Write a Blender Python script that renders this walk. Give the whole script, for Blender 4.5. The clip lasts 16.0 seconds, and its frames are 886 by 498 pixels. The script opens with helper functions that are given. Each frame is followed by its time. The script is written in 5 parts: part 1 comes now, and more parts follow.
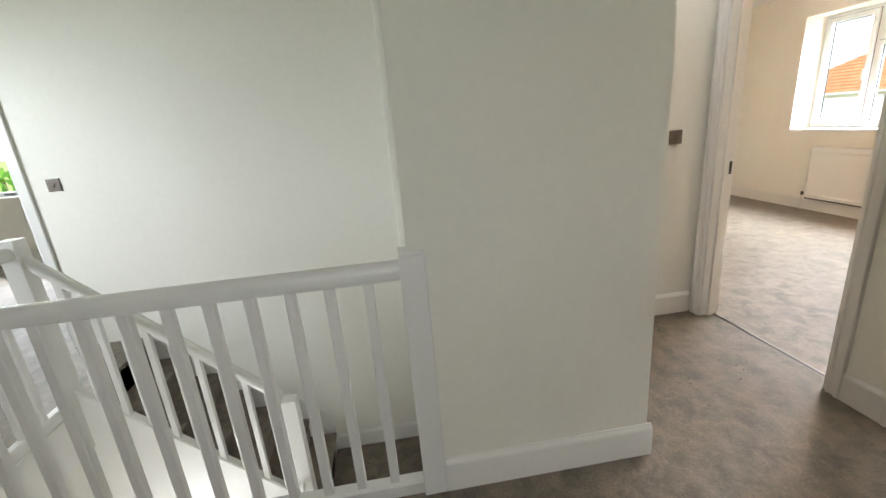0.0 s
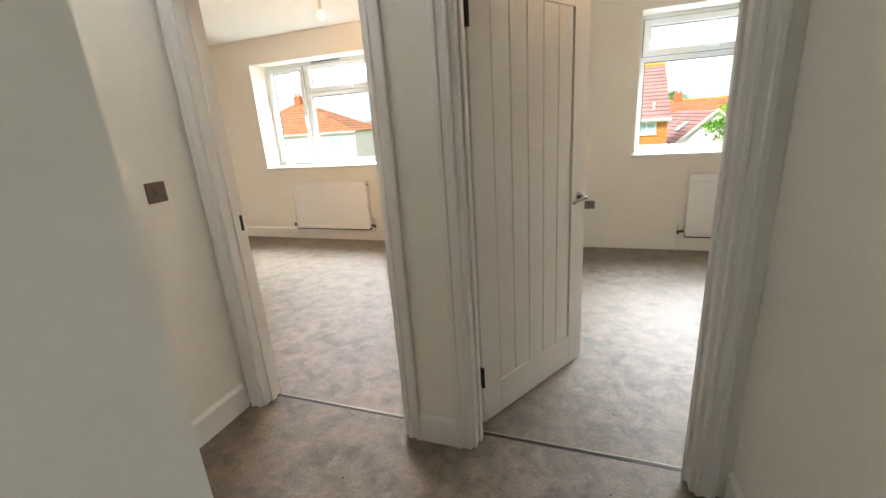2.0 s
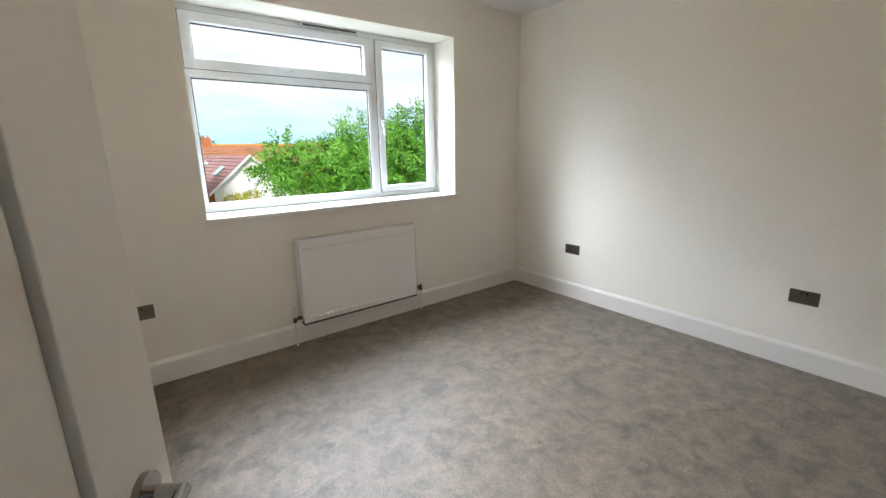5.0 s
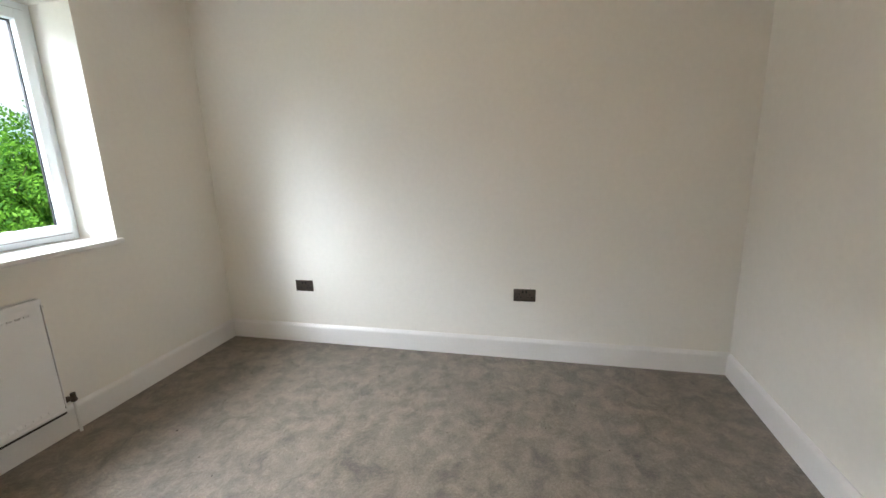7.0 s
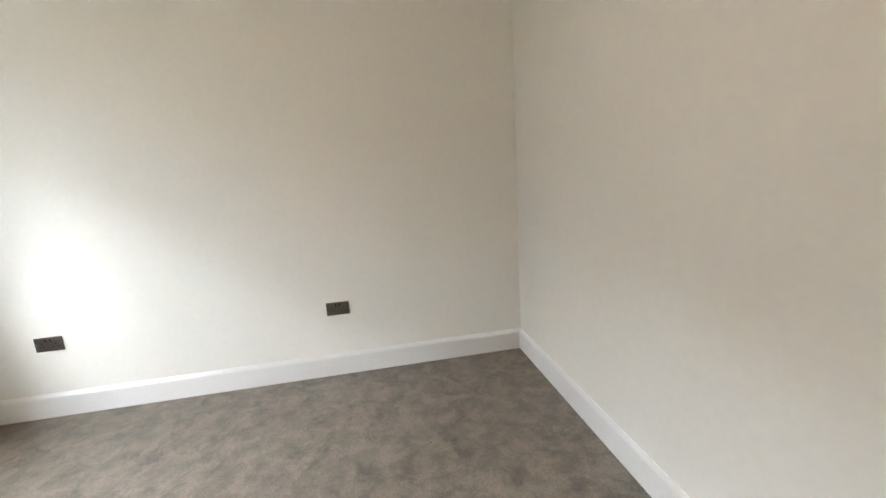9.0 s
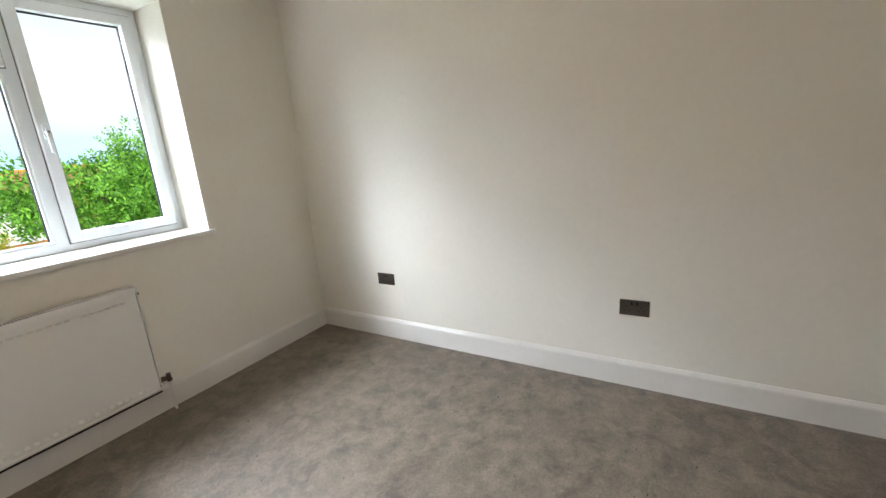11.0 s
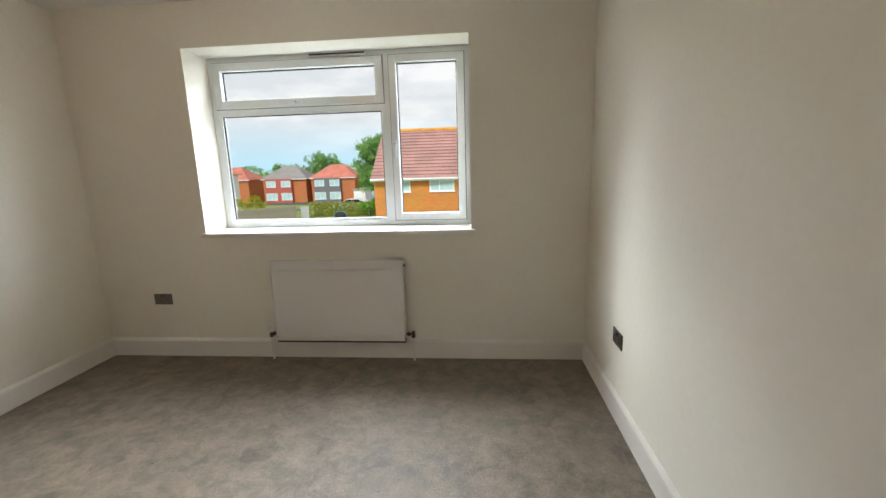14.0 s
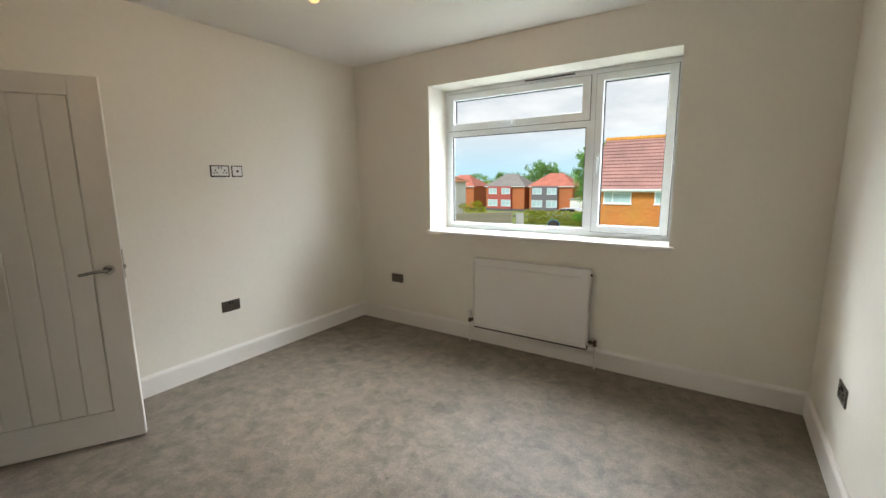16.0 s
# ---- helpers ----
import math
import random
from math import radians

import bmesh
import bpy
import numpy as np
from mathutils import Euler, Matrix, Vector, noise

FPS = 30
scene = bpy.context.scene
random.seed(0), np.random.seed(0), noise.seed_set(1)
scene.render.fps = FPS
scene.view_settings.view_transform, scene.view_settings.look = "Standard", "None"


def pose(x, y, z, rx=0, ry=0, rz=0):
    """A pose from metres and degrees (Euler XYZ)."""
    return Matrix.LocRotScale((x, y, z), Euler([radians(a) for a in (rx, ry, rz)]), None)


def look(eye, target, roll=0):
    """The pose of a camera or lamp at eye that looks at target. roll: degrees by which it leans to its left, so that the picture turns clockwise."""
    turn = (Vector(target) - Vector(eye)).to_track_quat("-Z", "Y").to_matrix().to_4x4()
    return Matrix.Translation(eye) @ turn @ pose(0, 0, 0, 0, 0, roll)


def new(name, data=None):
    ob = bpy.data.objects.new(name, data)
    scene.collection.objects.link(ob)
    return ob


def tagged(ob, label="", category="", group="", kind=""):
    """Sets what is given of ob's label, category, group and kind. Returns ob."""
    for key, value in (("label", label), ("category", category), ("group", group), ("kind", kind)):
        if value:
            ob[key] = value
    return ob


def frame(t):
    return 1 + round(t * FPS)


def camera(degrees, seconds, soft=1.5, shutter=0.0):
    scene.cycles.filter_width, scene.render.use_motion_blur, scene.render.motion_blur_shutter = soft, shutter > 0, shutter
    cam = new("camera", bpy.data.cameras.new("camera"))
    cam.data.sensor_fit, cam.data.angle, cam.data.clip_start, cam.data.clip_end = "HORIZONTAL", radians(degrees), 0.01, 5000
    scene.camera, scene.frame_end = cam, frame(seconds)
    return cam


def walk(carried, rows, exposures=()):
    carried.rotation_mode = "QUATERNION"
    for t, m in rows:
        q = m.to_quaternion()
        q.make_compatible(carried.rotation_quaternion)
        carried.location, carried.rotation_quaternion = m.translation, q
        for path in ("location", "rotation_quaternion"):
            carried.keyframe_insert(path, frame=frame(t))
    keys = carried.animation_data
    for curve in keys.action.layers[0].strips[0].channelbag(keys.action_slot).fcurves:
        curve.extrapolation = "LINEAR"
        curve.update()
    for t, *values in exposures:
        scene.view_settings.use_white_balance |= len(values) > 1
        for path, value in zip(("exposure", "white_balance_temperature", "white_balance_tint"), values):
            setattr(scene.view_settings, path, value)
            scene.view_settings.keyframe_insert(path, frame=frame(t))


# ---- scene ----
cam = camera(93.4, 16.0)

PATH = [
    (0, (-2.464, -5.242, 1.423), (-4.365, -5.016, 0.846), -4.8),
    (0.5, (-2.696, -5.125, 1.437), (-4.498, -4.462, 0.878), -5.2),
    (1, (-2.876, -4.98, 1.434), (-4.435, -3.852, 0.887), -4.5),
    (1.5, (-3.085, -4.824, 1.422), (-4.203, -3.262, 0.868), -4.0),
    (2, (-3.19, -4.688, 1.425), (-3.857, -2.894, 0.844), -4.0),
    (2.5, (-3.236, -4.417, 1.407), (-3.576, -2.529, 0.838), -3.9),
    (3, (-3.293, -4.121, 1.405), (-3.319, -2.208, 0.822), -3.3),
    (5.3, (-3.192, -2.862, 1.4), (-1.87, -1.435, 0.936), -1.0),
    (5.5, (-3.11, -2.838, 1.4), (-1.708, -1.492, 0.928), -0.9),
    (6, (-2.967, -2.713, 1.388), (-1.429, -1.533, 0.895), -0.4),
    (6.5, (-2.854, -2.57, 1.403), (-1.184, -1.575, 0.932), -1.1),
    (7, (-2.757, -2.482, 1.409), (-0.861, -2.021, 0.973), -1.8),
    (7.5, (-2.737, -2.523, 1.374), (-0.779, -2.559, 0.969), -2.8),
    (8, (-2.738, -2.598, 1.37), (-0.828, -3.029, 0.961), -3.6),
    (10.5, (-2.492, -2.617, 1.385), (-0.619, -2.1, 0.912), -4.7),
    (11, (-2.281, -2.6, 1.392), (-0.625, -1.59, 0.903), -4.6),
    (11.5, (-2.016, -2.595, 1.393), (-0.455, -1.439, 0.915), -3.3),
    (12, (-1.806, -2.759, 1.396), (-0.622, -1.224, 0.904), -3.8),
    (12.5, (-1.601, -2.866, 1.402), (-0.756, -1.12, 0.914), -2.3),
    (13, (-1.335, -2.817, 1.416), (-0.774, -0.957, 0.94), -0.6),
    (13.5, (-1.009, -2.875, 1.422), (-0.913, -0.923, 0.999), -2.7),
    (14, (-0.765, -2.954, 1.427), (-0.937, -0.999, 1.04), -1.7),
    (14.5, (-0.622, -2.952, 1.453), (-1.012, -1.023, 1.094), -1.6),
    (15, (-0.504, -3.074, 1.491), (-1.204, -1.234, 1.139), -2.2),
    (15.5, (-0.514, -3.157, 1.474), (-1.426, -1.415, 1.111), -2.2),
    (16, (-0.532, -3.204, 1.455), (-1.63, -1.565, 1.128), -0.7),
]
# seconds, stops, kelvin, tint
EXPOSURES = [(0, 1.05, 6500, 10), (0.5, 1.05, 6500, 10), (1.0, 1.05, 6500, 10), (2.0, 0.85, 6450, 10), (3.0, 0.75, 6150, 10), (5.5, 0.3, 6000, 10), (6.5, 0.3, 6000, 10), (7.0, 0.5, 6000, 10), (7.5, 0.85, 6050, 10), (8.0, 0.9, 6050, 10), (10.5, 0.68, 5950, 10), (11.0, 0.45, 6100, 10), (11.5, 0.32, 6250, 10), (12.5, 0.12, 6400, 10), (13.5, 0.0, 6500, 9), (16.0, 0.07, 6450, 8)]
walk(cam, [(t, look(eye, target, roll)) for t, eye, target, roll in PATH], EXPOSURES)

# ---- world and light ----
SKY = 0.125
world = bpy.data.worlds.new("world")
scene.world = world
world.use_nodes = True
wn, wl = world.node_tree.nodes, world.node_tree.links
wn.clear()
sky = wn.new("ShaderNodeTexSky")
sky.sky_type = "NISHITA"
sky.sun_disc = False
sky.sun_elevation, sky.sun_rotation = radians(42), radians(209)
sky.air_density, sky.dust_density, sky.ozone_density = 1.0, 3.0, 1.0
# broken cloud over the blue
w_co = wn.new("ShaderNodeTexCoord")
w_map = wn.new("ShaderNodeMapping")
w_map.inputs["Scale"].default_value = (1, 1, 3.2)
w_noise = wn.new("ShaderNodeTexNoise")
w_noise.inputs["Scale"].default_value = 1.9
w_noise.inputs["Detail"].default_value = 6
w_noise.inputs["Roughness"].default_value = 0.5
w_ramp = wn.new("ShaderNodeValToRGB")
w_ramp.color_ramp.elements[0].position, w_ramp.color_ramp.elements[1].position = 0.30, 0.46
w_ramp.color_ramp.elements[0].color, w_ramp.color_ramp.elements[1].color = (0.55, 0.55, 0.55, 1), (1, 1, 1, 1)
w_mix = wn.new("ShaderNodeMix")
w_mix.data_type = "RGBA"
w_grey = wn.new("ShaderNodeTexNoise")
w_grey.inputs["Scale"].default_value, w_grey.inputs["Detail"].default_value = 5.0, 5
w_tone = wn.new("ShaderNodeValToRGB")
w_tone.color_ramp.elements[0].position, w_tone.color_ramp.elements[1].position = 0.40, 0.60
w_tone.color_ramp.elements[0].color, w_tone.color_ramp.elements[1].color = (6.0, 6.3, 6.6, 1), (7.7, 7.75, 7.8, 1)
# a bluer bank of far cloud along the skyline
w_sep = wn.new("ShaderNodeSeparateXYZ")
w_low = wn.new("ShaderNodeMapRange")
w_low.inputs["From Min"].default_value, w_low.inputs["From Max"].default_value = 0.01, 0.115
w_bank = wn.new("ShaderNodeMix")
w_bank.data_type = "RGBA"
w_bank.inputs["A"].default_value = (4.4, 6.7, 8.0, 1)
w_bg = wn.new("ShaderNodeBackground")
w_bg.inputs["Strength"].default_value = SKY
w_out = wn.new("ShaderNodeOutputWorld")
wl.new(w_co.outputs["Generated"], w_map.inputs["Vector"])
wl.new(w_map.outputs["Vector"], w_noise.inputs["Vector"])
wl.new(w_noise.outputs["Fac"], w_ramp.inputs["Fac"])
wl.new(w_ramp.outputs["Color"], w_mix.inputs["Factor"])
wl.new(sky.outputs["Color"], w_mix.inputs["A"])
wl.new(w_map.outputs["Vector"], w_grey.inputs["Vector"])
wl.new(w_grey.outputs["Fac"], w_tone.inputs["Fac"])
wl.new(w_tone.outputs["Color"], w_mix.inputs["B"])
wl.new(w_co.outputs["Generated"], w_sep.inputs[0])
wl.new(w_sep.outputs["Z"], w_low.inputs["Value"])
wl.new(w_low.outputs["Result"], w_bank.inputs["Factor"])
wl.new(w_mix.outputs["Result"], w_bank.inputs["B"])
wl.new(w_bank.outputs["Result"], w_bg.inputs["Color"])
wl.new(w_bg.outputs["Background"], w_out.inputs["Surface"])

sun_data = bpy.data.lights.new("sun", "SUN")
sun_data.energy, sun_data.angle, sun_data.color = 3.2, radians(12), (1.0, 0.96, 0.9)
sun = new("sun", sun_data)
sun.matrix_world = look((-14, -25, 26), (0, 0, 0))


def added_daylight(eye, target, width, height, power, color=(0.93, 0.97, 1.0)):
    """Added area lamp; most are the sky's light into a window, from outside and above the opening."""
    data = bpy.data.lights.new("added_daylight", "AREA")
    data.shape, data.size, data.size_y, data.energy, data.color = "RECTANGLE", width, height, power, color
    new("added_daylight", data).matrix_world = look(eye, target)


added_daylight((-0.7, 3.2, 5.5), (-2.3, -1.6, 0.4), 4.0, 2.4, 560)
added_daylight((-6.5, 3.2, 5.4), (-6.5, -1.7, 0.4), 4.6, 2.6, 1150)
added_daylight((-0.3, 5.8, 5.3), (-1.6, -1.5, 0.9), 7.6, 2.4, 1150)
added_daylight((-8.6, 4.0, 3.5), (-7.4, -1.5, 0.9), 2.6, 2.0, 180)
added_daylight((-12.0, 10.0, 6.2), (0.0, -1.8, 1.0), 4.0, 3.0, 340, (0.87, 0.94, 1.0))
added_daylight((3.6, 3.6, 2.6), (-3.7, -1.4, 1.2), 2.2, 2.6, 122, (0.87, 0.94, 1.0))
added_daylight((-3.4, -10.3, 2.3), (-5.6, -6.5, 0.4), 1.2, 1.3, 92, (0.86, 0.94, 1.0))
# added lamp just outside the made-up east opening, brightens the landing
added_daylight((-1.0, -5.4, 1.6), (-4.4, -5.7, 0.5), 1.3, 1.25, 9, (0.92, 0.96, 1.0))
added_daylight((-10.4, -11.2, 2.8), (-6.6, -8.6, 0.9), 1.6, 1.2, 250)
added_daylight((-4.35, -7.16, -1.5), (-4.6, -5.6, -1.0), 0.8, 1.5, 20, (0.92, 0.96, 1.0))   # added lamp brightening the lower stairwell; no hall window is built there


def bulb_light(x, y, z, power):
    data = bpy.data.lights.new("bulb_light", "POINT")
    data.energy, data.shadow_soft_size, data.color = power, 0.03, (1.0, 0.62, 0.33)
    new("bulb_light", data).location = (x, y, z)


BULB_A, BULB_B = (-5.20, -1.6, 2.265), (-2.17, -1.8, 2.30)
bulb_light(*BULB_A[:2], BULB_A[2] - 0.02, 26)
bulb_light(*BULB_B[:2], BULB_B[2] - 0.02, 8)


# ---- materials ----
def material(name, color, rough=0.5, metal=0.0, **extra):
    """A principled material with two scales of variation in colour and a fine bump.
    extra: vary, scale, fine, bump, bump_scale, spread (a second colour), trans, ior, emit."""
    m = bpy.data.materials.new(name)
    m.use_nodes = True
    n, l = m.node_tree.nodes, m.node_tree.links
    b = n["Principled BSDF"]
    b.inputs["Roughness"].default_value = rough
    b.inputs["Metallic"].default_value = metal
    b.inputs["Base Color"].default_value = (*color, 1)
    if extra.get("spec") is not None:
        b.inputs["Specular IOR Level"].default_value = extra["spec"]
    if extra.get("trans"):
        b.inputs["Transmission Weight"].default_value = extra["trans"]
        b.inputs["IOR"].default_value = extra.get("ior", 1.45)
    if extra.get("emit"):
        b.inputs["Emission Color"].default_value = (*extra.get("glow", color), 1)
        b.inputs["Emission Strength"].default_value = extra["emit"]
    vary = extra.get("vary", 0.06)
    co = n.new("ShaderNodeTexCoord")
    if vary:
        big = n.new("ShaderNodeTexNoise")
        big.inputs["Scale"].default_value = extra.get("scale", 2.0)
        big.inputs["Detail"].default_value = 4
        small = n.new("ShaderNodeTexNoise")
        small.inputs["Scale"].default_value = extra.get("fine", 60.0)
        small.inputs["Detail"].default_value = 3
        l.new(co.outputs["Object"], big.inputs["Vector"])
        l.new(co.outputs["Object"], small.inputs["Vector"])
        add = n.new("ShaderNodeMath")
        add.operation = "ADD"
        l.new(big.outputs["Fac"], add.inputs[0])
        l.new(small.outputs["Fac"], add.inputs[1])
        ramp = n.new("ShaderNodeMapRange")
        ramp.inputs["From Min"].default_value, ramp.inputs["From Max"].default_value = 0.72, 1.28
        mix = n.new("ShaderNodeMix")
        mix.data_type = "RGBA"
        other = extra.get("spread", tuple(c * (1 - vary) for c in color))
        top = tuple(min(1, c * (1 + vary)) for c in color)
        mix.inputs["A"].default_value, mix.inputs["B"].default_value = (*other, 1), (*top, 1)
        l.new(add.outputs[0], ramp.inputs["Value"])
        l.new(ramp.outputs["Result"], mix.inputs["Factor"])
        l.new(mix.outputs["Result"], b.inputs["Base Color"])
    if extra.get("bump"):
        t = n.new("ShaderNodeTexNoise")
        t.inputs["Scale"].default_value = extra.get("bump_scale", 200.0)
        t.inputs["Detail"].default_value = 3
        l.new(co.outputs["Object"], t.inputs["Vector"])
        bump = n.new("ShaderNodeBump")
        bump.inputs["Strength"].default_value = extra["bump"]
        bump.inputs["Distance"].default_value = extra.get("depth", 0.002)
        l.new(t.outputs["Fac"], bump.inputs["Height"])
        l.new(bump.outputs["Normal"], b.inputs["Normal"])
    return m


def carpet_material():
    m = material("carpet", (0.3, 0.27, 0.24), 0.55, vary=0, spec=0.5)
    n, l = m.node_tree.nodes, m.node_tree.links
    b = n["Principled BSDF"]
    co = n.new("ShaderNodeTexCoord")

    def tex(scale, detail, warp, rough=0.6):
        t = n.new("ShaderNodeTexNoise")
        t.inputs["Scale"].default_value, t.inputs["Detail"].default_value = scale, detail
        t.inputs["Distortion"].default_value, t.inputs["Roughness"].default_value = warp, rough
        l.new(co.outputs["Object"], t.inputs["Vector"])
        return t

    def ranged(t, lo, hi, a, z):
        r = n.new("ShaderNodeMapRange")
        for k, v in zip(("From Min", "From Max", "To Min", "To Max"), (lo, hi, a, z)):
            r.inputs[k].default_value = v
        l.new(t.outputs["Fac"], r.inputs["Value"])
        return r

    def times(a, c):
        k = n.new("ShaderNodeMath")
        k.operation = "MULTIPLY"
        l.new(a.outputs[0], k.inputs[0])
        l.new(c.outputs[0], k.inputs[1])
        return k

    big, mid, foot = tex(1.4, 3, 0.2), tex(9.0, 8, 0.3, 0.72), tex(5.5, 5, 0.5, 0.66)
    fine, grain = tex(330.0, 2, 0), tex(85.0, 3, 0.3)
    shade = times(ranged(big, 0.35, 0.65, 0.92, 1.07), ranged(mid, 0.38, 0.60, 0.70, 1.2))
    shade = times(shade, ranged(foot, 0.53, 0.63, 1.04, 0.70))
    shade = times(times(shade, ranged(grain, 0.3, 0.7, 0.80, 1.20)), ranged(fine, 0.3, 0.7, 0.72, 1.28))
    mix = n.new("ShaderNodeMix")
    mix.data_type = "RGBA"
    mix.inputs["A"].default_value, mix.inputs["B"].default_value = (0, 0, 0, 1), (0.168, 0.138, 0.104, 1)
    l.new(shade.outputs[0], mix.inputs["Factor"])
    mix.clamp_factor = False
    l.new(mix.outputs["Result"], b.inputs["Base Color"])
    bump = n.new("ShaderNodeBump")
    bump.inputs["Strength"].default_value, bump.inputs["Distance"].default_value = 0.6, 0.004
    both = n.new("ShaderNodeMath")
    both.operation = "ADD"
    l.new(mid.outputs["Fac"], both.inputs[0])
    l.new(grain.outputs["Fac"], both.inputs[1])
    l.new(both.outputs[0], bump.inputs["Height"])
    l.new(bump.outputs["Normal"], b.inputs["Normal"])
    b.inputs["Sheen Weight"].default_value = 0.12
    return m


def brick_material(name, c1, c2, mortar, scale=1.0):
    m = material(name, c1, 0.85, vary=0)
    n, l = m.node_tree.nodes, m.node_tree.links
    b = n["Principled BSDF"]
    co = n.new("ShaderNodeTexCoord")
    sep = n.new("ShaderNodeSeparateXYZ")
    add = n.new("ShaderNodeMath")
    add.operation = "ADD"
    com = n.new("ShaderNodeCombineXYZ")
    br = n.new("ShaderNodeTexBrick")
    br.inputs["Scale"].default_value = scale
    br.inputs["Brick Width"].default_value, br.inputs["Row Height"].default_value = 0.225, 0.075
    br.inputs["Mortar Size"].default_value = 0.006
    br.inputs["Color1"].default_value, br.inputs["Color2"].default_value = (*c1, 1), (*c2, 1)
    br.inputs["Mortar"].default_value = (*mortar, 1)
    l.new(co.outputs["Object"], sep.inputs[0])
    l.new(sep.outputs["X"], add.inputs[0])
    l.new(sep.outputs["Y"], add.inputs[1])
    l.new(add.outputs[0], com.inputs["X"])
    l.new(sep.outputs["Z"], com.inputs["Y"])
    l.new(com.outputs[0], br.inputs["Vector"])
    no = n.new("ShaderNodeTexNoise")
    no.inputs["Scale"].default_value = 0.8
    mix = n.new("ShaderNodeMix")
    mix.data_type, mix.blend_type = "RGBA", "MULTIPLY"
    mix.inputs["Factor"].default_value = 0.35
    l.new(br.outputs["Color"], mix.inputs["A"])
    l.new(no.outputs["Color"], mix.inputs["B"])
    l.new(co.outputs["Object"], no.inputs["Vector"])
    l.new(mix.outputs["Result"], b.inputs["Base Color"])
    return m


PAINT = material("wall_paint", (0.803, 0.780, 0.712), 0.65, vary=0.02, scale=1.5, fine=30, bump=0.12, bump_scale=140, depth=0.001)
CEIL = material("ceiling_paint", (0.83, 0.82, 0.80), 0.8, vary=0.015, bump=0.1, bump_scale=120, depth=0.001)
GLOSS = material("satin_white_paint", (0.78, 0.765, 0.735), 0.32, vary=0.02, scale=4, bump=0.08, bump_scale=60, depth=0.001)
DOORPAINT = material("door_paint", (0.77, 0.755, 0.72), 0.36, vary=0.02, scale=5, bump=0.15, bump_scale=90, depth=0.001)
UPVC = material("white_plastic", (0.77, 0.82, 0.85), 0.25, vary=0.01)
RADPAINT = material("radiator_enamel", (0.80, 0.80, 0.79), 0.28, vary=0.01)
CARPET = carpet_material()
SASH_SHADE = material("sash_shade_grey", (0.16, 0.16, 0.165), 0.6, vary=0.05)
RUBBER = material("black_rubber", (0.02, 0.02, 0.022), 0.6, vary=0.1)
NICKEL = material("brushed_nickel", (0.15, 0.13, 0.115), 0.36, 0.9, vary=0.08, fine=200)
# black plastic parts; also paints shade in radiator recesses and threshold gaps
SLOT = material("black_plastic_and_shade", (0.015, 0.015, 0.015), 0.4, vary=0)
WHITEPL = material("socket_white", (0.75, 0.74, 0.72), 0.4, vary=0)
DARKBRASS = material("tarnished_metal", (0.11, 0.09, 0.07), 0.35, 0.9, vary=0.15)
CHROME = material("chrome", (0.42, 0.42, 0.42), 0.14, 1.0, vary=0.02)
BLACKMETAL = material("black_hinge_metal", (0.03, 0.028, 0.026), 0.4, 0.6, vary=0.1)
COPPER = material("painted_pipe", (0.74, 0.73, 0.70), 0.35, vary=0.02)
STRIP = material("door_bar_metal", (0.38, 0.35, 0.29), 0.3, 1.0, vary=0.05)
GLASS = material("glass", (1, 1, 1), 0.0, vary=0, trans=1.0, ior=1.02)
BULB = material("bulb_glow", (1.0, 0.8, 0.55), 0.3, vary=0, emit=1.9, glow=(1.0, 0.52, 0.18))
BULBWHITE = material("bulb_base", (0.75, 0.7, 0.65), 0.4, vary=0)
ORANGE_BRICK = brick_material("orange_brick", (0.66, 0.23, 0.045), (0.74, 0.29, 0.06), (0.56, 0.31, 0.13))
RED_BRICK = brick_material("red_brick", (0.54, 0.16, 0.05), (0.64, 0.21, 0.07), (0.4, 0.2, 0.12))
RENDER = material("white_render", (0.80, 0.79, 0.77), 0.85, vary=0.06, scale=0.6, bump=0.3, bump_scale=30, depth=0.01)
GREY_TILE_HUNG = material("grey_cladding", (0.16, 0.16, 0.18), 0.8, vary=0.1, scale=1)
ROOF_BROWN = material("brown_roof_tile", (0.38, 0.21, 0.19), 0.85, vary=0.18, scale=0.7, fine=9, spread=(0.29, 0.17, 0.155))
ROOF_RED = material("red_roof_tile", (0.52, 0.19, 0.14), 0.85, vary=0.2, scale=0.7, fine=9)
ROOF_GREY = material("grey_roof_tile", (0.27, 0.255, 0.25), 0.85, vary=0.15, scale=0.7, fine=9)
ROOF_ORANGE = material("orange_roof_tile", (0.38, 0.16, 0.08), 0.85, vary=0.3, scale=0.8, fine=8, spread=(0.25, 0.12, 0.05))
RIDGE = material("lichen_ridge_tile", (0.62, 0.30, 0.05), 0.9, vary=0.3, scale=1.5, fine=12)
FARPANE = material("far_window_glass", (0.42, 0.60, 0.64), 0.08, vary=0.2, scale=0.8)
GRASS = material("grass", (0.17, 0.22, 0.045), 0.9, vary=0.35, scale=0.5, fine=12, bump=0.5, bump_scale=20, depth=0.03)
ASPHALT = material("asphalt", (0.06, 0.06, 0.062), 0.9, vary=0.2, scale=0.8, fine=40)
CONCRETE = material("concrete_paving", (0.33, 0.32, 0.30), 0.9, vary=0.12, scale=1.1, fine=20)
FENCEWOOD = material("weathered_fence_board", (0.45, 0.41, 0.35), 0.85, vary=0.2, scale=1.5, fine=25)
BARK = material("bark", (0.12, 0.085, 0.06), 0.95, vary=0.3, scale=6, fine=30)
CARPAINT = material("silver_car_paint", (0.72, 0.74, 0.77), 0.25, 0.5, vary=0.02)
CARDARK = material("dark_car_glass", (0.02, 0.025, 0.03), 0.08, vary=0)
TYRE = material("tyre", (0.02, 0.02, 0.02), 0.8, vary=0)


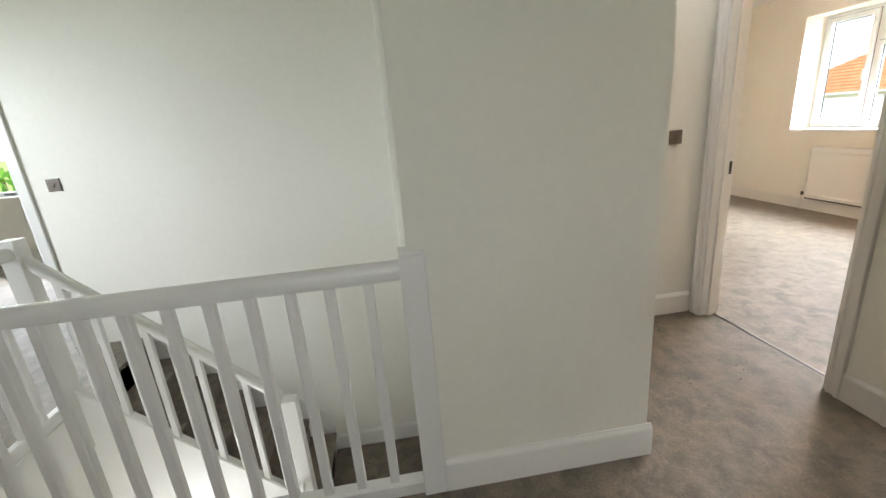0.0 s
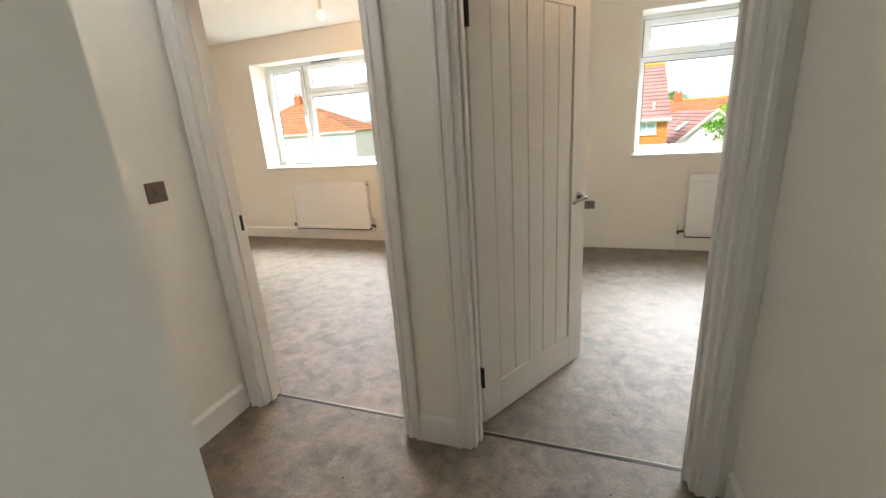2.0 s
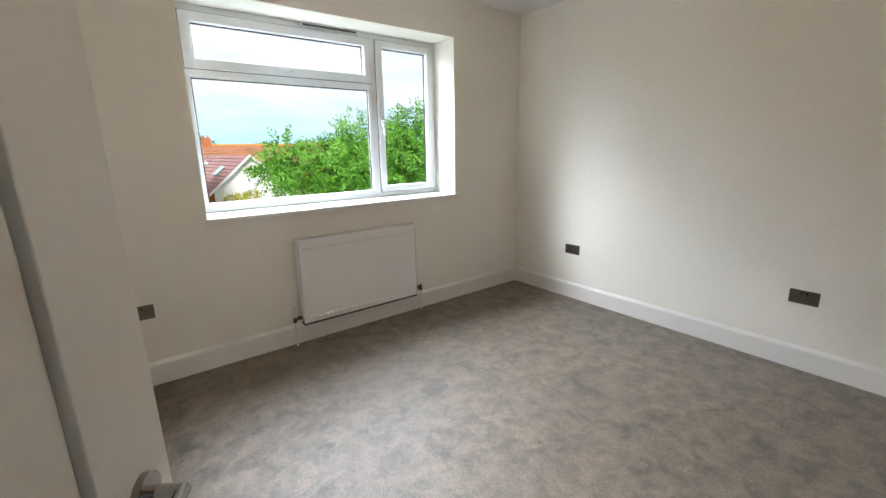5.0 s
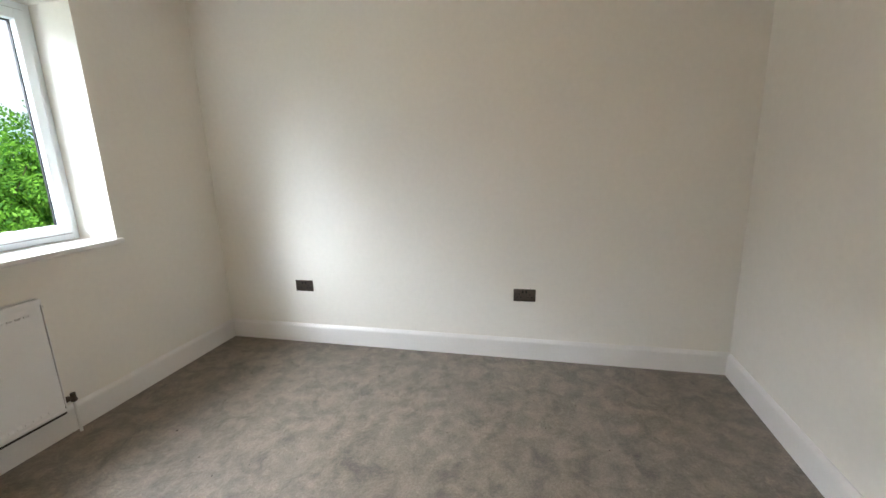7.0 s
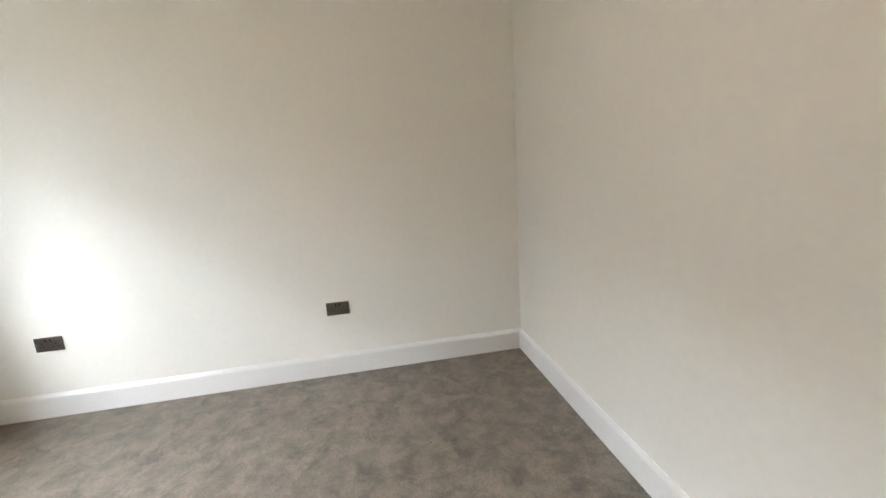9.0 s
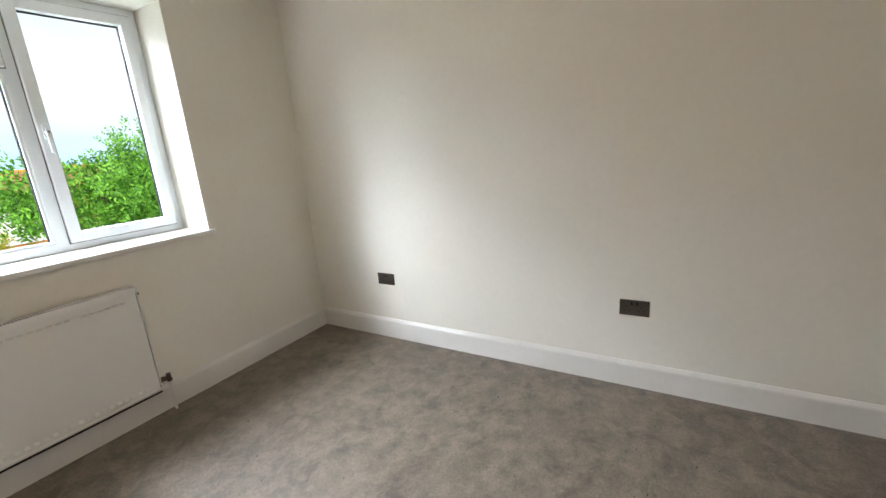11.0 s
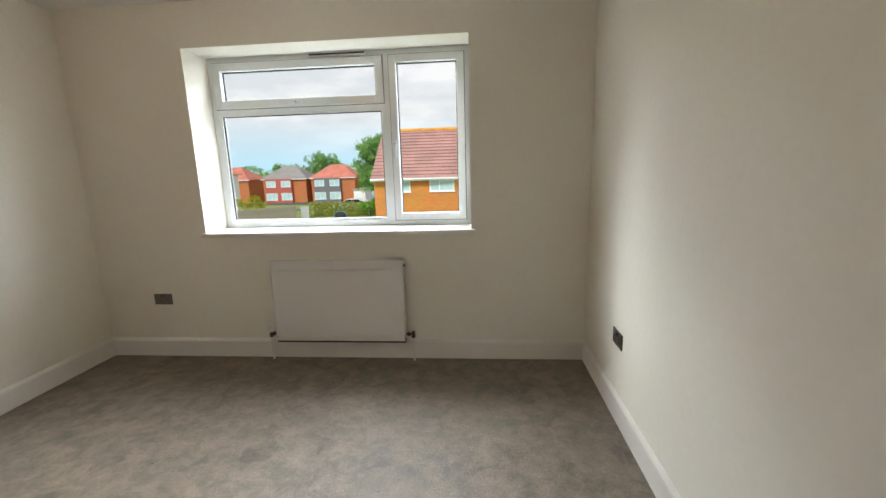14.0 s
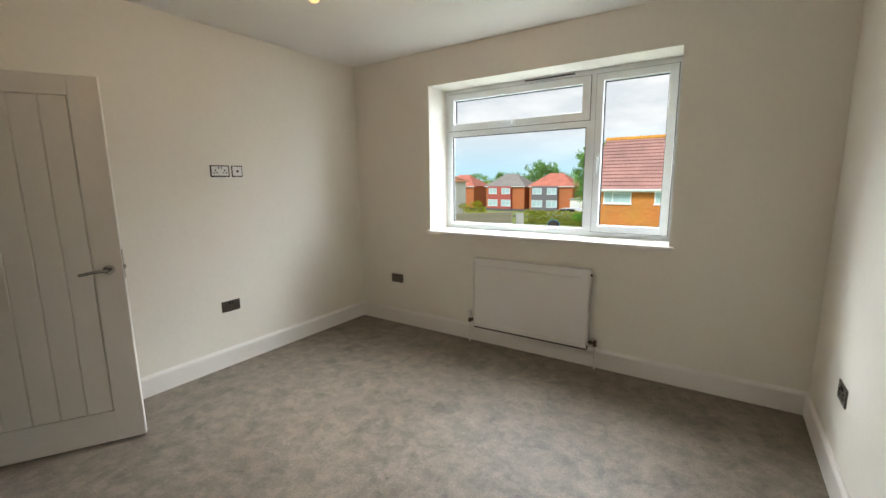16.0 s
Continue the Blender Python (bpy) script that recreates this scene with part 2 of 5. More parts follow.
def leaf_material(name, a, c):
    m = material(name, a, 0.6, vary=0, spec=0.3)
    n, l = m.node_tree.nodes, m.node_tree.links
    b = n["Principled BSDF"]
    g = n.new("ShaderNodeNewGeometry")
    mix = n.new("ShaderNodeMix")
    mix.data_type = "RGBA"
    mix.inputs["A"].default_value, mix.inputs["B"].default_value = (*a, 1), (*c, 1)
    l.new(g.outputs["Random Per Island"], mix.inputs["Factor"])
    l.new(mix.outputs["Result"], b.inputs["Base Color"])
    b.inputs["Transmission Weight"].default_value = 0.0
    return m


LEAF = leaf_material("green_leaf", (0.04, 0.15, 0.015), (0.22, 0.48, 0.045))
LEAF2 = leaf_material("dark_green_leaf", (0.10, 0.23, 0.05), (0.22, 0.42, 0.11))
LEAF3 = leaf_material("yellow_green_leaf", (0.25, 0.30, 0.02), (0.5, 0.45, 0.03))
HEDGE = leaf_material("hedge_leaf", (0.20, 0.24, 0.02), (0.38, 0.42, 0.05))


# ---- mesh helpers ----
def box(bm, x0, x1, y0, y1, z0, z1):
    v = [bm.verts.new((x, y, z)) for x in sorted((x0, x1)) for y in sorted((y0, y1)) for z in sorted((z0, z1))]
    for f in ((0, 1, 3, 2), (4, 6, 7, 5), (0, 4, 5, 1), (2, 3, 7, 6), (0, 2, 6, 4), (1, 5, 7, 3)):
        bm.faces.new([v[i] for i in f])
    return v


def rbox(bm, x0, x1, y0, y1, z0, z1, r=0.004, segments=2):
    """A box with rounded edges."""
    t = bmesh.new()
    box(t, x0, x1, y0, y1, z0, z1)
    bmesh.ops.bevel(t, geom=t.edges[:], offset=r, segments=segments, profile=0.6, affect="EDGES")
    merge(bm, t)


def merge(bm, t, m=None):
    if m is not None:
        t.transform(m)
    tmp = bpy.data.meshes.new("tmp")
    t.to_mesh(tmp)
    t.free()
    bm.from_mesh(tmp)
    bpy.data.meshes.remove(tmp)


def rod(bm, a, c, r, n=12, r2=None):
    """A round bar from a to c."""
    a, c = Vector(a), Vector(c)
    d = c - a
    m = Matrix.Translation((a + c) / 2) @ d.to_track_quat("Z", "Y").to_matrix().to_4x4()
    t = bmesh.new()
    bmesh.ops.create_cone(t, cap_ends=True, segments=n, radius1=r, radius2=r if r2 is None else r2, depth=d.length)
    merge(bm, t, m)


def ball(bm, c, r, sx=1, sy=1, sz=1, n=16):
    t = bmesh.new()
    bmesh.ops.create_uvsphere(t, u_segments=n, v_segments=n // 2 + 2, radius=r)
    merge(bm, t, Matrix.Translation(c) @ Matrix.Diagonal((sx, sy, sz, 1)))


def lathe(bm, points, n=24):
    """Turns a profile of (radius, z) about the z axis."""
    rings = [[bm.verts.new((r * math.cos(2 * math.pi * i / n), r * math.sin(2 * math.pi * i / n), z)) for i in range(n)] for r, z in points]
    for p, q in zip(rings, rings[1:]):
        for i in range(n):
            bm.faces.new((p[i], p[(i + 1) % n], q[(i + 1) % n], q[i]))
    bm.faces.new(rings[0][::-1])
    bm.faces.new(rings[-1])


def sweep(bm, profile, a, c, out):
    """Extrudes a profile of (across, up) points from a to c. out: the horizontal way that 'across' points."""
    a, c, out = Vector(a), Vector(c), Vector(out)
    ends = [[bm.verts.new(p + out * u + Vector((0, 0, w))) for u, w in profile] for p in (a, c)]
    k = len(profile)
    for i in range(k):
        bm.faces.new((ends[0][i], ends[0][(i + 1) % k], ends[1][(i + 1) % k], ends[1][i]))
    bm.faces.new(ends[0][::-1])
    bm.faces.new(ends[1])


def finish(name, bm, mat, smooth=False):
    bmesh.ops.recalc_face_normals(bm, faces=bm.faces[:])
    me = bpy.data.meshes.new(name)
    bm.to_mesh(me)
    bm.free()
    me.materials.append(mat)
    if smooth:
        me.polygons.foreach_set("use_smooth", [True] * len(me.polygons))
        me.set_sharp_from_angle(angle=radians(35))
    return me


def part(name, bm, mat, parent=None, label="", smooth=False, kind=""):
    ob = new(name, finish(name, bm, mat, smooth))
    if parent is not None:
        ob.parent = parent
    return tagged(ob, label=label, kind=kind)


def thing(name, label, category, group="", m=None):
    ob = new(name)
    ob.empty_display_size = 0.1
    if m is not None:
        ob.matrix_basis = m
    return tagged(ob, label=label, category=category, group=group)


def structure(name, bm, mat, label=""):
    return tagged(part(name, bm, mat), label=label, kind="structure")


def cells(a0, a1, z0, z1, holes):
    """The rectangle a0..a1, z0..z1 less its holes (h0, h1, b0, b1), as boxes."""
    xs = sorted({a0, a1, *(h for q in holes for h in q[:2])})
    for p, q in zip(xs, xs[1:]):
        cut = sorted((h[2], h[3]) for h in holes if h[0] <= p and h[1] >= q)
        low = z0
        for b0, b1 in cut:
            if b0 > low:
                yield p, q, low, b0
            low = max(low, b1)
        if low < z1:
            yield p, q, low, z1


def slab(bm, parts, d0, d1, turned):
    """One closed skin round the cells of a wall of thickness d0..d1."""
    parts = list(parts)
    us = sorted({u for c in parts for u in c[:2]})
    ws = sorted({w for c in parts for w in c[2:]})
    full = {(i, j) for i in range(len(us) - 1) for j in range(len(ws) - 1)
            if any(c[0] <= us[i] and c[1] >= us[i + 1] and c[2] <= ws[j] and c[3] >= ws[j + 1] for c in parts)}
    made = {}

    def v(i, j, d):
        if (i, j, d) not in made:
            p = (d, us[i], ws[j]) if turned else (us[i], d, ws[j])
            made[i, j, d] = bm.verts.new(p)
        return made[i, j, d]

    for i, j in sorted(full):
        for d in (d0, d1):
            bm.faces.new((v(i, j, d), v(i + 1, j, d), v(i + 1, j + 1, d), v(i, j + 1, d)))
        for (k, m), (a, c) in (((i - 1, j), ((i, j), (i, j + 1))), ((i + 1, j), ((i + 1, j), (i + 1, j + 1))), ((i, j - 1), ((i, j), (i + 1, j))), ((i, j + 1), ((i, j + 1), (i + 1, j + 1)))):
            if (k, m) not in full:
                bm.faces.new((v(*a, d0), v(*c, d0), v(*c, d1), v(*a, d1)))


def wall_x(name, x0, x1, y0, y1, z0, z1, holes=(), mat=None, label=""):
    """A wall that runs along x."""
    bm = bmesh.new()
    slab(bm, cells(x0, x1, z0, z1, holes), y0, y1, False)
    return structure(name, bm, mat or PAINT, label)


def wall_y(name, x0, x1, y0, y1, z0, z1, holes=(), mat=None, label=""):
    """A wall that runs along y."""
    bm = bmesh.new()
    slab(bm, cells(y0, y1, z0, z1, holes), x0, x1, True)
    return structure(name, bm, mat or PAINT, label)


# ---- the plan ----
H = 2.58                      # ceiling
SILL, HEAD = 0.985, 2.283     # window openings
BW0, BW1 = -2.815, -0.817     # window of the nearer bedroom
AW0, AW1 = -7.412, -5.414     # window of the further bedroom
DA0, DA1 = -4.867, -3.969     # its door opening
DB0, DB1 = -3.672, -2.774     # the nearer bedroom's door opening
DH = 2.030
STAIRX = -5.72               # the long wall of the stairwell
EDGE = -3.84                  # the landing balustrade
YD0, YD1 = -3.205, -3.085     # the wall with both doors
GROUND = -3.4

wall_x("wall_north", -8.7, 0.3, 0.0, 0.39, GROUND, 3.0, [(BW0, BW1, SILL - 0.03, HEAD), (AW0, AW1, SILL - 0.03, HEAD)], label="off-white painted plaster wall with two deep window openings")
wall_y("wall_east", 0.0, 0.3, -3.9, 0.0, GROUND, 3.0, label="off-white painted plaster wall with two double sockets")
wall_x("wall_south", -2.53, 0.0, -3.76, -3.643, -0.2, H, label="off-white painted plaster wall")
wall_y("wall_return", -2.673, -2.53, -4.57, YD0, -0.2, H, label="off-white painted plaster wall beside the doorway")
wall_x("wall_doors", -8.7, -2.53, YD0, YD1, -0.2, H, [(DA0, DA1, -0.2, DH), (DB0, DB1, -0.2, DH)], label="off-white painted wall with two doorways")
wall_y("wall_partition", -3.84, -3.737, YD1, 0.0, -0.2, H, label="off-white painted plaster wall between the bedrooms")
wall_y("wall_west", -8.7, -8.6, YD1, 0.0, GROUND, 3.0, label="off-white painted plaster wall")
wall_y("wall_nook", -5.05, -4.95, -4.283, YD0, -0.2, H, label="off-white painted wall with a light switch")
bm = bmesh.new()
box(bm, STAIRX, -3.813, -5.205, -4.283, -2.6, H)
structure("wall_cupboard", bm, PAINT, "off-white painted plaster wall block beside the stairs")
wall_y("wall_stair", STAIRX - 0.1, STAIRX, -8.73, -5.1, -2.7, H, [(-8.58, -7.74, -0.2, DH)], label="pale painted stairwell wall with a doorway at its end")
# openings in these two walls are unseen; the east one is added for light
wall_x("wall_landing_south", STAIRX, -1.17, -8.83, -8.73, -2.7, H, [(-5.05, -3.94, SILL, HEAD)], label="plain painted wall with an unseen opening for light")
wall_y("wall_landing_east", -1.27, -1.17, -8.73, -4.47, -2.7, H, [(-6.05, -5.2, SILL, HEAD)], label="plain painted wall with an unseen opening for light")
wall_x("wall_landing_north", -2.53, -1.27, -4.57, -4.47, -0.2, H, label="plain painted wall")
wall_y("wall_stair_lower", -3.915, -3.815, -7.2, -5.205, -2.7, -0.25, label="plain painted wall below the landing")
wall_x("wall_stair_south", -4.875, -3.92, -7.32, -7.203, -2.7, -0.21, label="plain painted wall under the landing")
wall_x("wall_c_south", -8.84, STAIRX - 0.1, -11.66, -11.56, -0.2, H)
wall_x("wall_c_north", -8.84, STAIRX - 0.1, -7.07, -6.97, -0.2, H)
wall_y("wall_c_west", -8.94, -8.84, -11.66, -6.97, -0.2, H, [(-11.3, -10.15, 0.94, HEAD)])
wall_y("wall_c_east", STAIRX - 0.1, STAIRX, -11.66, -8.73, -0.2, H)

# floors: a board body and a carpet over it
for nm, rects, lab in (
    ("floor", [(-3.737, 0.0, YD1, 0.0), (-2.53, 0.0, -3.643, YD1)], "grey-brown cut-pile carpet with shaded footmarks"),
    ("floor", [(-8.6, -3.84, YD1, 0.0)], "grey-brown cut-pile carpet"),
    ("floor", [(-3.813, -2.673, -4.57, YD0), (-3.835, -1.27, -8.73, -4.57), (-4.95, -3.813, -4.283, YD0), (STAIRX, -3.835, -8.73, -7.2)], "grey-brown cut-pile landing carpet"),
    ("floor", [(-8.84, STAIRX, -11.56, -7.07)], "grey-brown cut-pile carpet"),
):
    bm = bmesh.new()
    for x0, x1, y0, y1 in rects:
        box(bm, x0, x1, y0, y1, -0.2, 0.0)
    structure(nm, bm, CARPET, lab)
bm = bmesh.new()
box(bm, DB0, DB1, YD0, YD1, -0.2, 0.0)
box(bm, DA0, DA1, YD0, YD1, -0.2, 0.0)
structure("floor", bm, CARPET, "grey-brown carpet in the doorways")
bm = bmesh.new()
box(bm, STAIRX, -1.27, -8.73, -5.205, -2.7, -2.6)
structure("floor", bm, CARPET, "grey-brown carpet of the hall below")
for x0, x1, y0, y1 in ((-3.79, 0.1, -3.7, 0.1), (-8.65, -3.79, -3.14, 0.1), (STAIRX - 0.1, -1.2, -8.78, -3.705), (-8.89, STAIRX - 0.1, -11.61, -7.02)):
    bm = bmesh.new()
    box(bm, x0, x1, y0, y1, H, H + 0.12)
    structure("ceiling", bm, CEIL, "plain white painted ceiling")

# baseboards
SK = [(0, 0), (0.018, 0), (0.018, 0.122), (0.0165, 0.130), (0.0125, 0.137), (0.008, 0.143), (0.006, 0.148), (0, 0.148)]


def baseboard(a, c, out, label="white satin-painted skirting board with a moulded top"):
    bm = bmesh.new()
    sweep(bm, SK, a, c, out)
    structure("baseboard", bm, GLOSS, label)


baseboard((-3.737, 0, 0), (0, 0, 0), (0, -1, 0))
baseboard((0, -3.643, 0), (0, -0.018, 0), (-1, 0, 0))
baseboard((-2.53, -3.643, 0), (-0.018, -3.643, 0), (0, 1, 0))
baseboard((-2.53, -3.625, 0), (-2.53, YD1 - 0.02, 0), (1, 0, 0))
baseboard((-3.737, YD1 + 0.02, 0), (-3.737, -0.018, 0), (1, 0, 0))
baseboard((-8.6, 0, 0), (-3.84, 0, 0), (0, -1, 0))
baseboard((-8.6, YD1, 0), (-8.6, -0.018, 0), (1, 0, 0))
baseboard((-3.84, YD1, 0), (-3.84, -0.018, 0), (-1, 0, 0))
baseboard((-4.95, -4.283, 0), (-4.95, YD0 - 0.02, 0), (1, 0, 0))
baseboard((-3.813, -5.145, 0), (-3.813, -4.265, 0), (1, 0, 0))
baseboard((-4.932, -4.283, 0), (-3.813, -4.283, 0), (0, 1, 0))
baseboard((-2.673, -4.57, 0), (-2.673, YD0 - 0.02, 0), (-1, 0, 0))
baseboard((DA1 + 0.06, YD0, 0), (DB0 - 0.06, YD0, 0), (0, -1, 0))


# ---- windows ----
def ring(bm, x0, x1, z0, z1, w, y0, y1, r=0.005):
    """A rectangular frame in the plane of x and z, of bar width w."""
    rbox(bm, x0, x0 + w, y0, y1, z0, z1, r)
    rbox(bm, x1 - w, x1, y0, y1, z0, z1, r)
    rbox(bm, x0 + w - 0.002, x1 - w + 0.002, y0, y1, z0, z0 + w, r)
    rbox(bm, x0 + w - 0.002, x1 - w + 0.002, y0, y1, z1 - w, z1, r)


def window(name, x0, x1, side_right, label):
    """A wide casement: a fanlight over a fixed light, and a tall side sash."""
    w = tagged(new(name), label=label, kind="structure")
    w.location = (x0, 0.285, SILL)
    W, Z = x1 - x0, HEAD - SILL
    M0, M1 = W - 0.657, W - 0.582

    def X(a, c):
        return (a, c) if side_right else (W - c, W - a)

    bm = bmesh.new()
    ring(bm, 0.0, W, 0.0, Z, 0.052, 0.0, 0.075)
    a, c = X(M0, M1)
    rbox(bm, a, c, 0.0, 0.075, 0.045, Z - 0.045, 0.005)
    a, c = X(0.045, M0 + 0.01)
    rbox(bm, a, c, 0.0, 0.075, 0.885, 0.935, 0.005)
    part("window_frame", bm, UPVC, w)
    bm = bmesh.new()
    a, c = X(0.042, M0 + 0.014)
    ring(bm, a, c, 0.923, Z - 0.042, 0.060, -0.022, 0.03, 0.007)
    fan = part("fanlight_sash", bm, UPVC, w)
    bm = bmesh.new()
    s0, s1 = X(M1 - 0.014, W - 0.042)
    ring(bm, s0, s1, 0.040, Z - 0.042, 0.055, -0.022, 0.03, 0.007)
    side = part("side_sash", bm, UPVC, w)
    bm = bmesh.new()
    f0, f1 = X(0.052, M0)
    ring(bm, f0 - 0.004, f1 + 0.004, 0.047, 0.889, 0.018, 0.004, 0.03, 0.005)
    part("glazing_bead", bm, UPVC, w)
    # a thin grey ring paints the shadow gap round each opening sash
    for e0, e1, zl, zh, dad in ((a, c, 0.923, Z - 0.042, fan), (s0, s1, 0.040, Z - 0.042, side)):
        bm = bmesh.new()
        for p0, p1, d0, d1 in ((e0 - 0.005, e0, zl - 0.005, zh + 0.005), (e1, e1 + 0.005, zl - 0.005, zh + 0.005), (e0, e1, zl - 0.005, zl), (e0, e1, zh, zh + 0.005)):
            box(bm, p0, p1, -0.003, 0.002, d0, d1)
        part("sash_shadow", bm, SASH_SHADE, dad, "dark grey ring drawn for the shadow gap round the sash")
    for q0, q1, b, t, dad in ((f0 + 0.008, f1 - 0.008, 0.058, 0.877, w), (a + 0.054, c - 0.054, 0.977, Z - 0.096, fan), (s0 + 0.049, s1 - 0.049, 0.089, Z - 0.091, side)):
        bm = bmesh.new()
        box(bm, q0, q1, 0.020, 0.026, b, t)
        g = part("pane", bm, GLASS, dad, "clear glass")
        g.visible_shadow = False
        bm = bmesh.new()
        for e0, e1, d0, d1 in ((q0, q0 + 0.013, b, t), (q1 - 0.012, q1, b, t), (q0, q1, b, b + 0.009), (q0, q1, t - 0.013, t)):
            box(bm, e0, e1, 0.0165, 0.0295, d0, d1)
        part("gasket", bm, RUBBER, dad, "black rubber")
    for (hx, hz, turn, dad) in ((X(M1 + 0.014, M1 + 0.014)[0], 0.62, 0, side), ((a + c) / 2, 0.951, 90, fan)):
        bm = bmesh.new()
        rbox(bm, -0.013, 0.013, -0.034, -0.021, -0.035, 0.035, 0.004)
        rod(bm, (0, -0.03, 0), (0, -0.055, 0), 0.010)
        rbox(bm, -0.010, 0.010, -0.066, -0.050, -0.105, 0.016, 0.006)
        h = part("handle", bm, UPVC, dad, "white window handle", smooth=True)
        h.matrix_basis = pose(hx, 0, hz, 0, turn, 0)
        bm = bmesh.new()
        rod(bm, (0, -0.067, 0), (0, -0.064, 0), 0.006, 12)
        part("key_button", bm, CHROME, h, "small metal lock button")
    bm = bmesh.new()
    v0, v1 = X(0.80, 1.25)
    rbox(bm, v0, v1, -0.028, -0.001, Z - 0.030, Z - 0.003, 0.004)
    vent = part("trickle_vent", bm, UPVC, w)
    bm = bmesh.new()
    box(bm, v0 + 0.015, v1 - 0.015, -0.0290, -0.02, Z - 0.024, Z - 0.012)
    part("slot", bm, SLOT, vent, "dark slot")
    bm = bmesh.new()
    rbox(bm, -0.03, W + 0.03, -0.310, -0.282, -0.030, 0.0, 0.009, 3)
    rbox(bm, 0.001, W - 0.001, -0.296, 0.075, -0.029, 0.0, 0.002, 1)
    part("window_sill", bm, GLOSS, w)
    bm = bmesh.new()
    box(bm, 0.0, W, 0.06, 0.16, -0.03, 0.0)
    part("outer_sill", bm, UPVC, w)
    return w


window("window_1", BW0, BW1, True, "white plastic double-glazed casement window in a deep reveal")
window("window_2", AW0, AW1, False, "white plastic double-glazed casement window of the further bedroom")


# ---- radiators ----
def wedge(bm, x0, x1, z0, z1, up):
    """A small pressed ridge that leans out of a radiator's face at its top (up 0) or its foot (up 1)."""
    y, d = -0.078, 0.008
    zz = (z1, z0) if up else (z0, z1)
    v = [bm.verts.new(p) for p in ((x0, y + 0.001, z0), (x1, y + 0.001, z0), (x1, y + 0.001, z1), (x0, y + 0.001, z1), (x0, y - d, zz[1]), (x1, y - d, zz[1]))]
    if up:
        for f in ((0, 1, 5, 4), (4, 5, 2, 3), (0, 4, 3), (1, 2, 5)):
            bm.faces.new([v[i] for i in f])
    else:
        for f in ((0, 1, 5, 4), (4, 5, 2, 3), (0, 4, 3), (1, 2, 5)):
            bm.faces.new([v[i] for i in f])


def radiator(x0, x1, label, trv_left=True):
    r = thing("radiator", label, "radiator", "radiators under the windows")
    r.location = (x0, 0, 0)
    W, b, t = x1 - x0, 0.160, 0.780
    bm = bmesh.new()
    rbox(bm, 0.010, W - 0.010, -0.078, -0.070, b + 0.004, t - 0.004, 0.004, 2)
    for i in range(int((W - 0.08) / 0.0333)):
        x = 0.045 + i * 0.0333
        wedge(bm, x, x + 0.021, b + 0.038, b + 0.054, 1.0)
        wedge(bm, x, x + 0.021, t - 0.074, t - 0.060, 0.0)
    rbox(bm, 0.006, W - 0.006, -0.0805, -0.072, b + 0.002, b + 0.018, 0.003, 2)
    rbox(bm, 0.006, W - 0.006, -0.0805, -0.072, t - 0.030, t - 0.002, 0.003, 2)
    part("front_panel", bm, RADPAINT, r)
    bm = bmesh.new()
    for i in range(int((W - 0.06) / 0.0333)):
        x = 0.035 + i * 0.0333
        box(bm, x, x + 0.0015, -0.07, -0.028, b + 0.05, t - 0.045)
        box(bm, x, x + 0.018, -0.0295, -0.028, b + 0.05, t - 0.045)
    part("convector", bm, RADPAINT, r)
    for s in (0.0, W - 0.006):
        bm = bmesh.new()
        rbox(bm, s, s + 0.006, -0.078, -0.022, b + 0.02, t, 0.002, 1)
        part("side_panel", bm, RADPAINT, r)
    bm = bmesh.new()
    rbox(bm, 0.0, W, -0.078, -0.072, t - 0.008, t + 0.002, 0.002, 1)
    rbox(bm, 0.0, W, -0.028, -0.022, t - 0.008, t + 0.002, 0.002, 1)
    n = int((W - 0.02) / 0.0125)
    for i in range(n):
        x = 0.01 + i * 0.0125
        box(bm, x, x + 0.003, -0.074, -0.026, t - 0.004, t)
    part("top_grille", bm, RADPAINT, r)
    for s, big in ((-0.052, trv_left), (W + 0.052, not trv_left)):
        k = 1 if s < 0 else -1
        bm = bmesh.new()
        rod(bm, (s, -0.05, 0.0), (s, -0.05, 0.19), 0.0078)
        part("pipe", bm, COPPER, r, smooth=True)
        bm = bmesh.new()
        rod(bm, (s, -0.05, 0.182), (s, -0.05, 0.222), 0.0125)
        rod(bm, (s, -0.05, 0.185), (s, -0.05, 0.199), 0.0155, 6)
        rod(bm, (s, -0.05, 0.208), (s + k * 0.052, -0.05, 0.208), 0.0095)
        rod(bm, (s + k * 0.022, -0.05, 0.208), (s + k * 0.040, -0.05, 0.208), 0.0165, 6)
        v = part("valve", bm, DARKBRASS, r, "dark tarnished metal valve", smooth=True)
        bm = bmesh.new()
        if big:
            rod(bm, (s, -0.05, 0.222), (s, -0.05, 0.252), 0.017, 8)
            rod(bm, (s, -0.05, 0.252), (s, -0.05, 0.292), 0.018, 16, 0.015)
            part("valve_head", bm, WHITEPL, v, "white plastic head", smooth=True)
        else:
            rod(bm, (s, -0.05, 0.222), (s, -0.05, 0.229), 0.0125, 14)
            part("valve_cap", bm, DARKBRASS, v, smooth=True)
    # black strip hung below the panels in place of their shadow
    bm = bmesh.new()
    box(bm, 0.006, W - 0.006, -0.074, -0.026, b - 0.012, b + 0.030)
    part("lower_shade_strip", bm, SLOT, r, "black strip painted as the shade under the panels")
    # black filling between the panels, so the grille's slots look shaded
    bm = bmesh.new()
    box(bm, 0.008, W - 0.008, -0.069, -0.031, t - 0.030, t - 0.005)
    part("upper_shade_strip", bm, SLOT, r, "black strip painted as the shade under the top grille")
    bm = bmesh.new()
    rod(bm, (W - 0.002, -0.05, t - 0.045), (W + 0.012, -0.05, t - 0.045), 0.009, 12)
